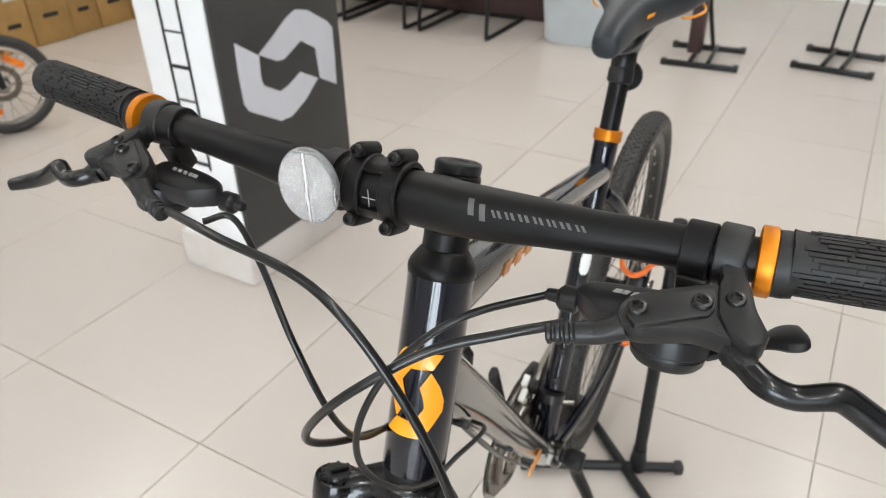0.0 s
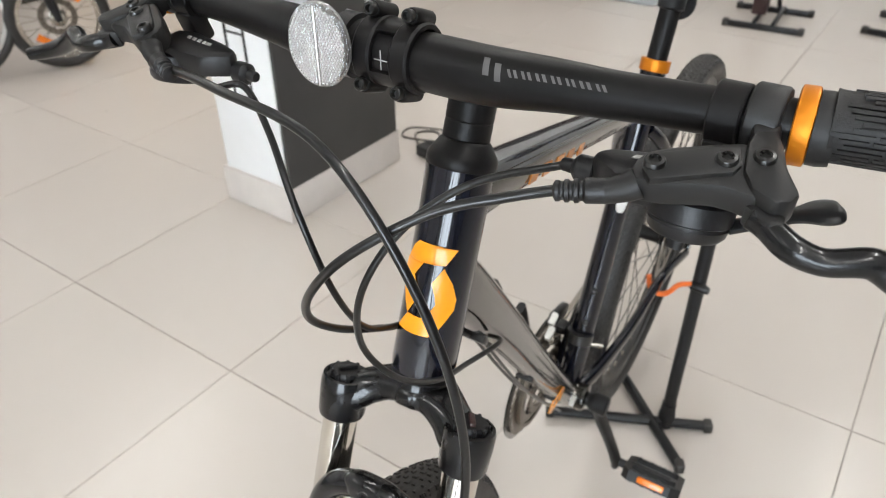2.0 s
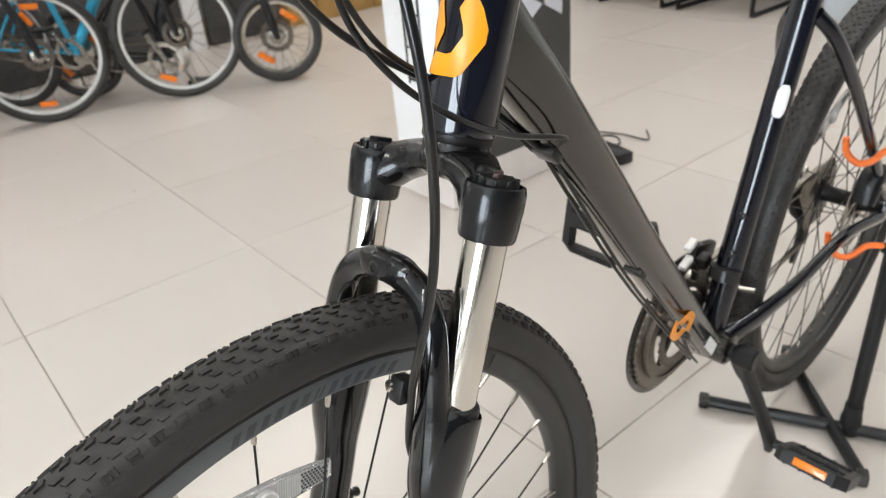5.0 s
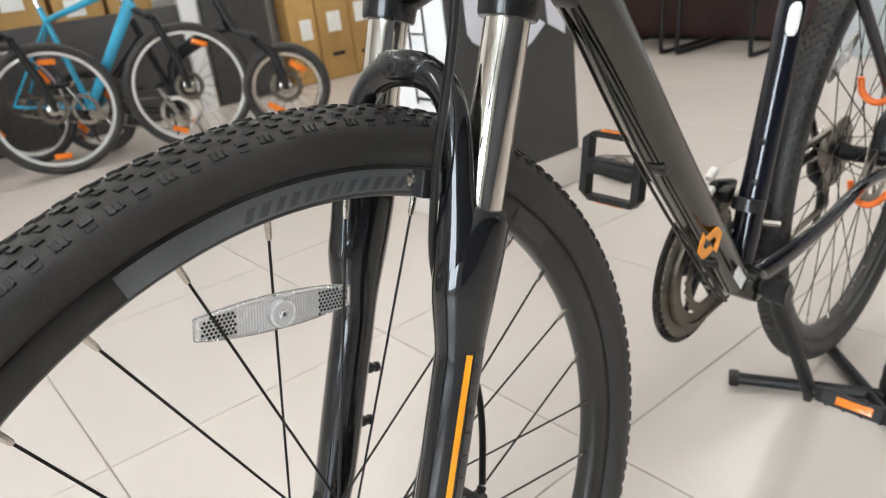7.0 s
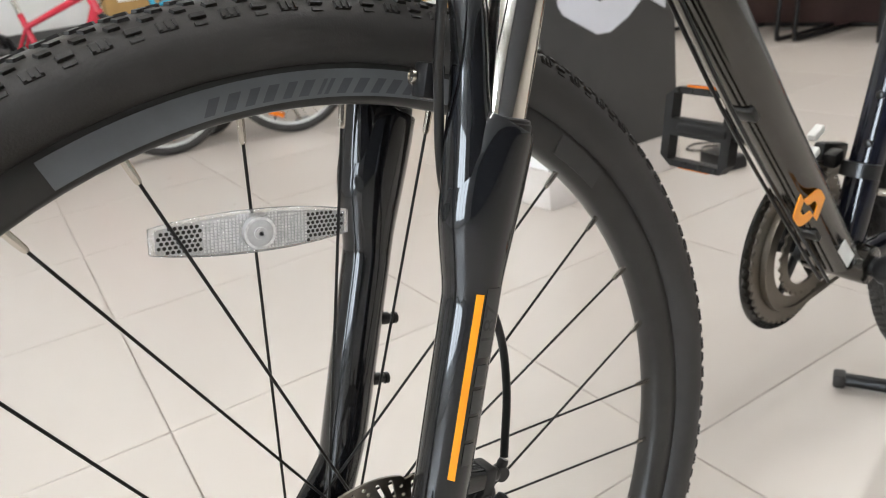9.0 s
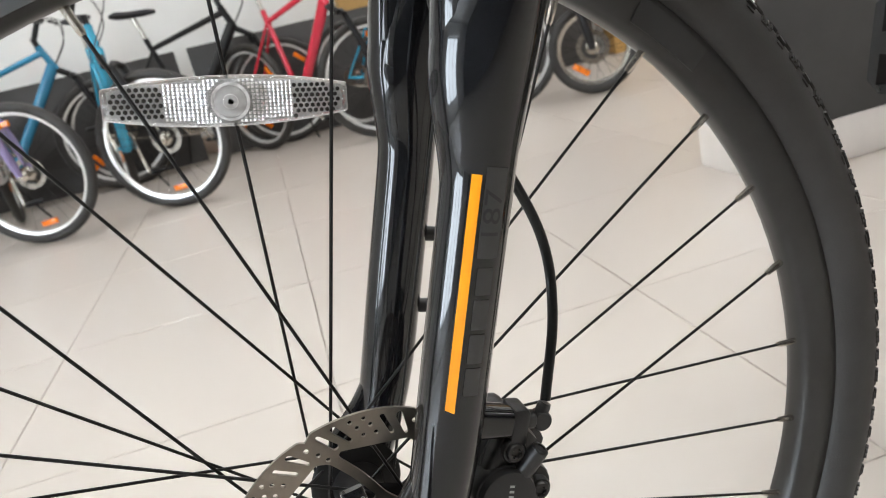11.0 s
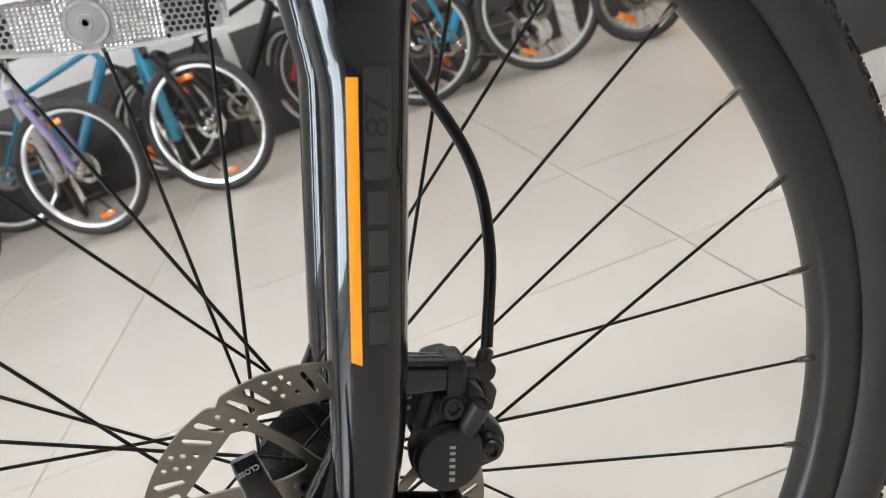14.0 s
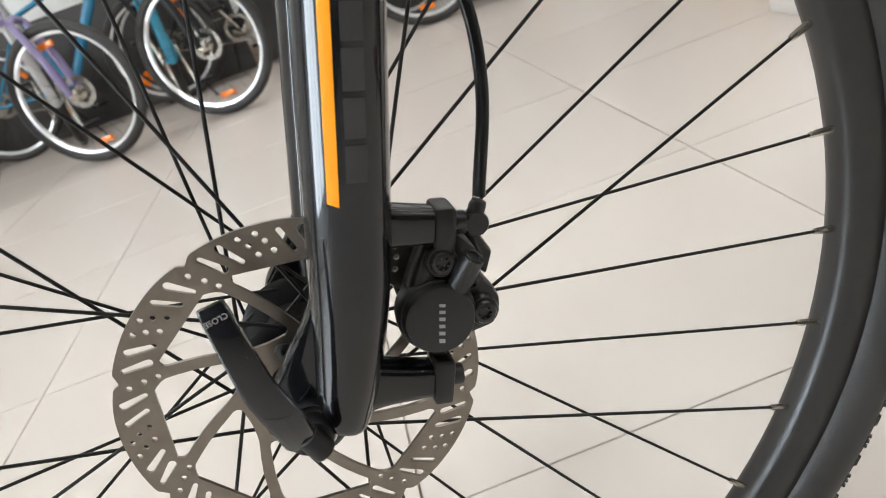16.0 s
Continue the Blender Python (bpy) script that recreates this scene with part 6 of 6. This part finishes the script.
# ---- row of parked bicycles ----
def simple_wheel(parent, at, R, turn, rim, name, refl=True):
    m = Matrix.Translation(at) @ Matrix.Rotation(turn, 4, "Z")
    hub = part(name, turned([(0.012, -0.045), (0.028, -0.03), (0.016, -0.02), (0.016, 0.02), (0.036, 0.028), (0.03, 0.034), (0.012, 0.045)], (0, 0, 0), (0, 1, 0), 16), "silver", parent)
    hub.matrix_basis = m
    r = 0.025
    part("tyre", closed_lathe([(R - r + r * math.cos(2 * math.pi * k / 10), r * math.sin(2 * math.pi * k / 10)) for k in range(10)], 56), "rubber", hub, "black tyre", 0)
    part("rim", closed_lathe([(R - 0.046, 0.013), (R - 0.046, -0.013), (R - 0.060, -0.011), (R - 0.064, 0.0), (R - 0.060, 0.011)], 56), rim, hub, "bright rim" if rim == "rimgloss" else "dark rim", 30)
    part("disc", closed_lathe([(0.08, 0.032), (0.08, 0.034), (0.055, 0.034), (0.055, 0.032)], 32), "steel", hub)
    bm = bmesh.new()
    for k in range(28):
        a = 2 * math.pi * k / 28
        ph = a + (1.1 if k % 2 else -1.1)
        y = 0.025 if k % 4 < 2 else -0.025
        sweep(bm, [(0.022 * math.cos(ph), y, 0.022 * math.sin(ph), 0.0009), ((R - 0.062) * math.cos(a), 0, (R - 0.062) * math.sin(a), 0.0009)], 4)
    part("spokes", bm, "spoke", hub)
    if refl:
        for a in (radians(35 + 60 * turn), radians(215 + 60 * turn)):
            part("spoke_reflector", boxed((0.088, 0.012, 0.030), pose((R - 0.10) * math.cos(a), 0, (R - 0.10) * math.sin(a), 0, -math.degrees(a) + 90), 0.004), "orange_reflector", hub, "amber spoke reflector")
    return hub


def paint(name, c):
    M[name] = material(name, c, 0.25, coat=0.6, scale=12, vary=0.06)
    return name


def parked_bike(front, heading, steer, R, paint_name, fork_paint, label, saddle_mat="fabric", small=False, rim="rimgloss", size=0.84):
    """A parked bicycle in its own axes: x ahead, front wheel at the origin."""
    turnm = Matrix.Translation((-0.17, 0, 0)) @ Matrix.Rotation(steer, 4, "Z") @ Matrix.Translation((0.17, 0, 0))
    m = Matrix.Translation((front[0], front[1], 0)) @ Matrix.Rotation(heading, 4, "Z") @ Matrix.Diagonal((size, size, size, 1)) @ Matrix.Translation(-turnm.translation)
    b = thing("parked_bicycle", label, "bicycle", "parked bicycles", m=m)
    W = 1.05 if not small else 0.98
    simple_wheel(b, (turnm.translation.x, turnm.translation.y, R), R, steer, rim, "front_wheel")
    simple_wheel(b, (-W, 0, R), R, 0, rim, "rear_wheel")
    BBx, BBz = -W + 0.44, R - 0.05
    hx, hz = -0.245, 0.66 if small else 0.95
    hb = (hx + 0.055, hz - 0.15)
    sx, sz = BBx - 0.13, 0.62 if small else 0.86
    F = lambda n, pts, mat, seg=12, sm=0: part(n, tube(pts, seg, sm), mat, b)  # noqa: E731
    part("frame", tube([(hb[0], 0, hb[1], 0.022), (hx, 0, hz, 0.022)], 14), paint_name, b)
    if small:
        F("main_tube", [(hx + 0.02, 0, hz - 0.12, 0.03), (-0.5, 0, 0.42, 0.034), (BBx, 0, BBz + 0.05, 0.03)], paint_name, 14, 4)
    else:
        F("down_tube", [(hb[0] - 0.01, 0, hb[1] + 0.03, 0.03, 0.034), (BBx, 0, BBz, 0.026, 0.028)], paint_name, 16)
        F("top_tube", [(hx - 0.0, 0, hz - 0.04, 0.02), (sx + 0.02, 0, sz - 0.07, 0.016)], paint_name)
    F("seat_tube", [(BBx, 0, BBz, 0.017), (sx, 0, sz, 0.017)], paint_name)
    for s in (1, -1):
        F("chain_stay", [(BBx, 0.02 * s, BBz, 0.011), (BBx - 0.15, 0.045 * s, BBz + 0.02, 0.009), (-W, 0.06 * s, R, 0.008)], paint_name, 8, 3)
        F("seat_stay", [(sx + 0.02, 0.015 * s, sz - 0.08, 0.009), (-W, 0.06 * s, R, 0.008)], paint_name, 8)
        q = [V(0, 0.05 * s, R), V(-0.035, 0.05 * s, R + 0.18), V(-0.10, 0.05 * s, R * 2 + 0.03)]
        part("fork_leg", tube([row(q[0], 0.014), row(q[0].lerp(q[1], 0.3), 0.021), row(q[1], 0.021), row(q[2], 0.018)], 12), fork_paint, b).matrix_basis = turnm
        part("crank_arm", tube([(BBx, 0.05 * s, BBz, 0.011), (BBx + 0.07 * s, 0.065 * s, BBz - 0.15 * s, 0.009)], 8), "silver", b)
        part("pedal", boxed((0.09, 0.085, 0.02), pose(BBx + 0.07 * s, 0.115 * s, BBz - 0.15 * s), 0.004), "plastic", b)
        part("brake_lever", tube([(hx + 0.08, 0.18 * s, hz + 0.14, 0.008), (hx + 0.12, 0.22 * s, hz + 0.12, 0.006), (hx + 0.10, 0.29 * s, hz + 0.115, 0.005)], 8, 3), "plastic", b).matrix_basis = turnm
        part("grip", tube([(hx + 0.04, 0.2 * s, hz + 0.15, 0.016), (hx + 0.02, 0.32 * s, hz + 0.155, 0.016)], 12), "grip", b).matrix_basis = turnm
        part("brake_cable", tube([(hx + 0.08, 0.16 * s, hz + 0.14, 0.003), (hx + 0.16, 0.08 * s, hz + 0.12, 0.003), (hx + 0.15, -0.01 * s, hz + 0.0, 0.003), (hx + 0.06, -0.02 * s, hz - 0.12, 0.003)], 6, 5), "cable", b).matrix_basis = turnm
    part("fork_crown", tube([(-0.10, -0.055, 2 * R + 0.03, 0.017), (-0.115, 0, 2 * R + 0.05, 0.02), (-0.10, 0.055, 2 * R + 0.03, 0.017)], 10, 3), fork_paint, b).matrix_basis = turnm
    part("steerer", tube([(-0.115, 0, 2 * R + 0.05, 0.018), (hb[0], 0, hb[1], 0.02)], 10), fork_paint, b)
    part("chainring", closed_lathe([(0.088, -0.002), (0.088, 0.002), (0.066, 0.002), (0.066, -0.002)], 32), "silver", b).matrix_basis = pose(BBx, -0.048, BBz)
    part("chain_guard", closed_lathe([(0.085, -0.002), (0.085, 0.002), (0.035, 0.002), (0.035, -0.002)], 32), "silver", b).matrix_basis = pose(BBx, 0.048, BBz)
    part("sprocket", turned([(0.05, -0.02), (0.03, 0.0)], (-W, -0.03, R), (0, 1, 0), 20), "steel", b)
    part("stem", tube([(hx - 0.01, 0, hz + 0.03, 0.016), (hx + 0.05, 0, hz + 0.14, 0.016)], 10), "plastic", b).matrix_basis = turnm
    part("steerer_top", tube([(hx, 0, hz, 0.017), (hx - 0.01, 0, hz + 0.05, 0.017)], 10), "plastic", b)
    part("handlebar", tube([(hx + 0.02, -0.32, hz + 0.155, 0.011), (hx + 0.05, -0.12, hz + 0.14, 0.013), (hx + 0.055, 0, hz + 0.14, 0.015), (hx + 0.05, 0.12, hz + 0.14, 0.013), (hx + 0.02, 0.32, hz + 0.155, 0.011)], 12, 4), "plastic", b).matrix_basis = turnm
    part("seat_post", tube([(sx, 0, sz, 0.0136), (sx - 0.03, 0, sz + 0.13, 0.0136)], 10), "silver", b)
    part("saddle", tube([(sx + 0.11, 0, sz + 0.145, 0.014, 0.012), (sx + 0.05, 0, sz + 0.15, 0.026, 0.02), (sx - 0.05, 0, sz + 0.155, 0.05, 0.022), (sx - 0.12, 0, sz + 0.165, 0.082, 0.024), (sx - 0.16, 0, sz + 0.165, 0.07, 0.012)], 16, 4), saddle_mat, b)
    part("kickstand", tube([(BBx - 0.06, 0.03, BBz - 0.01, 0.007), (BBx - 0.12, 0.16, 0.02, 0.006)], 8), "plastic", b)
    part("chain", tube([(BBx, -0.048, BBz + 0.086, 0.004), (-W, -0.045, R + 0.04, 0.004), (-W - 0.03, -0.045, R - 0.02, 0.004), (-W, -0.045, R - 0.05, 0.004), (BBx, -0.048, BBz - 0.086, 0.004)], 6), "steel", b)
    for k in range(0 if small else 5):
        part("word_bar", boxed((0.034, 0.002, 0.026)), "decal_dark", b, "dark printed bar").matrix_basis = axes(V(hb[0] - 0.01, 0, hb[1] + 0.03).lerp(V(BBx, 0, BBz), 0.25 + 0.10 * k) + V(0, 0.0305 - 0.0004 * k, 0), V(BBx - hb[0], 0, BBz - hb[1]), (0, 0, 1)) @ pose(0, 0, 0, 90)
    return b


paint("red_paint", (0.62, 0.03, 0.06))
paint("sky_paint", (0.04, 0.36, 0.55))
paint("violet_paint", (0.24, 0.20, 0.36))
paint("silver_paint", (0.62, 0.62, 0.63))
paint("teal_paint", (0.03, 0.22, 0.38))
HD = radians(133.0)
parked_bike((0.77, -2.98), radians(101), 1.0, 0.35, "silver_paint", "violet_paint", "pale silver bicycle with a violet suspension fork in the row")
parked_bike((0.22, -2.95), radians(100), 0.97, 0.35, "sky_paint", "plastic", "light blue bicycle with a black fork parked in the row")
parked_bike((-0.81, -3.24), radians(124), 0.80, 0.35, "red_paint", "plastic", "bright red bicycle parked in the row")
parked_bike((-1.36, -3.02), radians(127), 0.50, 0.35, "sky_paint", "plastic", "sky blue bicycle with a bagged white saddle", "white")
parked_bike((-1.76, -2.82), HD, 0.3, 0.215, "plastic", "plastic", "small black folding bicycle with thin wheels", small=True, rim="silver", size=1.0)
parked_bike((1.38, -2.98), radians(104), 0.9, 0.35, "silver_paint", "silver_paint", "pale silver bicycle at the end of the row", "white")
parked_bike((-0.42, -3.95), radians(177), 0.2, 0.35, "plastic", "plastic", "black bicycle standing along the back wall")
parked_bike((0.50, -3.93), radians(177), 0.05, 0.35, "teal_paint", "plastic", "dark teal bicycle standing along the back wall")
parked_bike((1.85, -4.02), radians(177), 0.10, 0.35, "violet_paint", "plastic", "violet grey bicycle standing along the back wall")

# ---- floor tiles, each a piece of its own ----
half = (TILE - 0.0016) / 2
bm = bmesh.new()
lo, hi = [], []
for x, y in ((-1, -1), (1, -1), (1, 1), (-1, 1)):
    lo.append(bm.verts.new((x * half, y * half, -0.004)))
    hi.append(bm.verts.new((x * (half - 0.0006), y * (half - 0.0006), 0.0)))
bm.faces.new(hi)
for i in range(4):
    bm.faces.new((lo[i], lo[(i + 1) % 4], hi[(i + 1) % 4], hi[i]))
tile_mesh = bpy.data.meshes.new("floor_tile")
bm.to_mesh(tile_mesh)
bm.free()
tile_mesh.materials.append(M["tile"])
for i in range(-11, 8):
    for j in range(-10, 11):
        c = CROSS + T1 * (i + 0.5) * TILE + T2 * (j + 0.5) * TILE
        l = ROOM.inverted() @ c
        if X0 - 0.2 < l.x < X1 + 0.2 and Y0 - 0.2 < l.y < Y1 + 0.2:
            t = new("floor_tile", tile_mesh)
            t.parent = floor
            t.matrix_basis = Matrix.Translation(c) @ ROOM
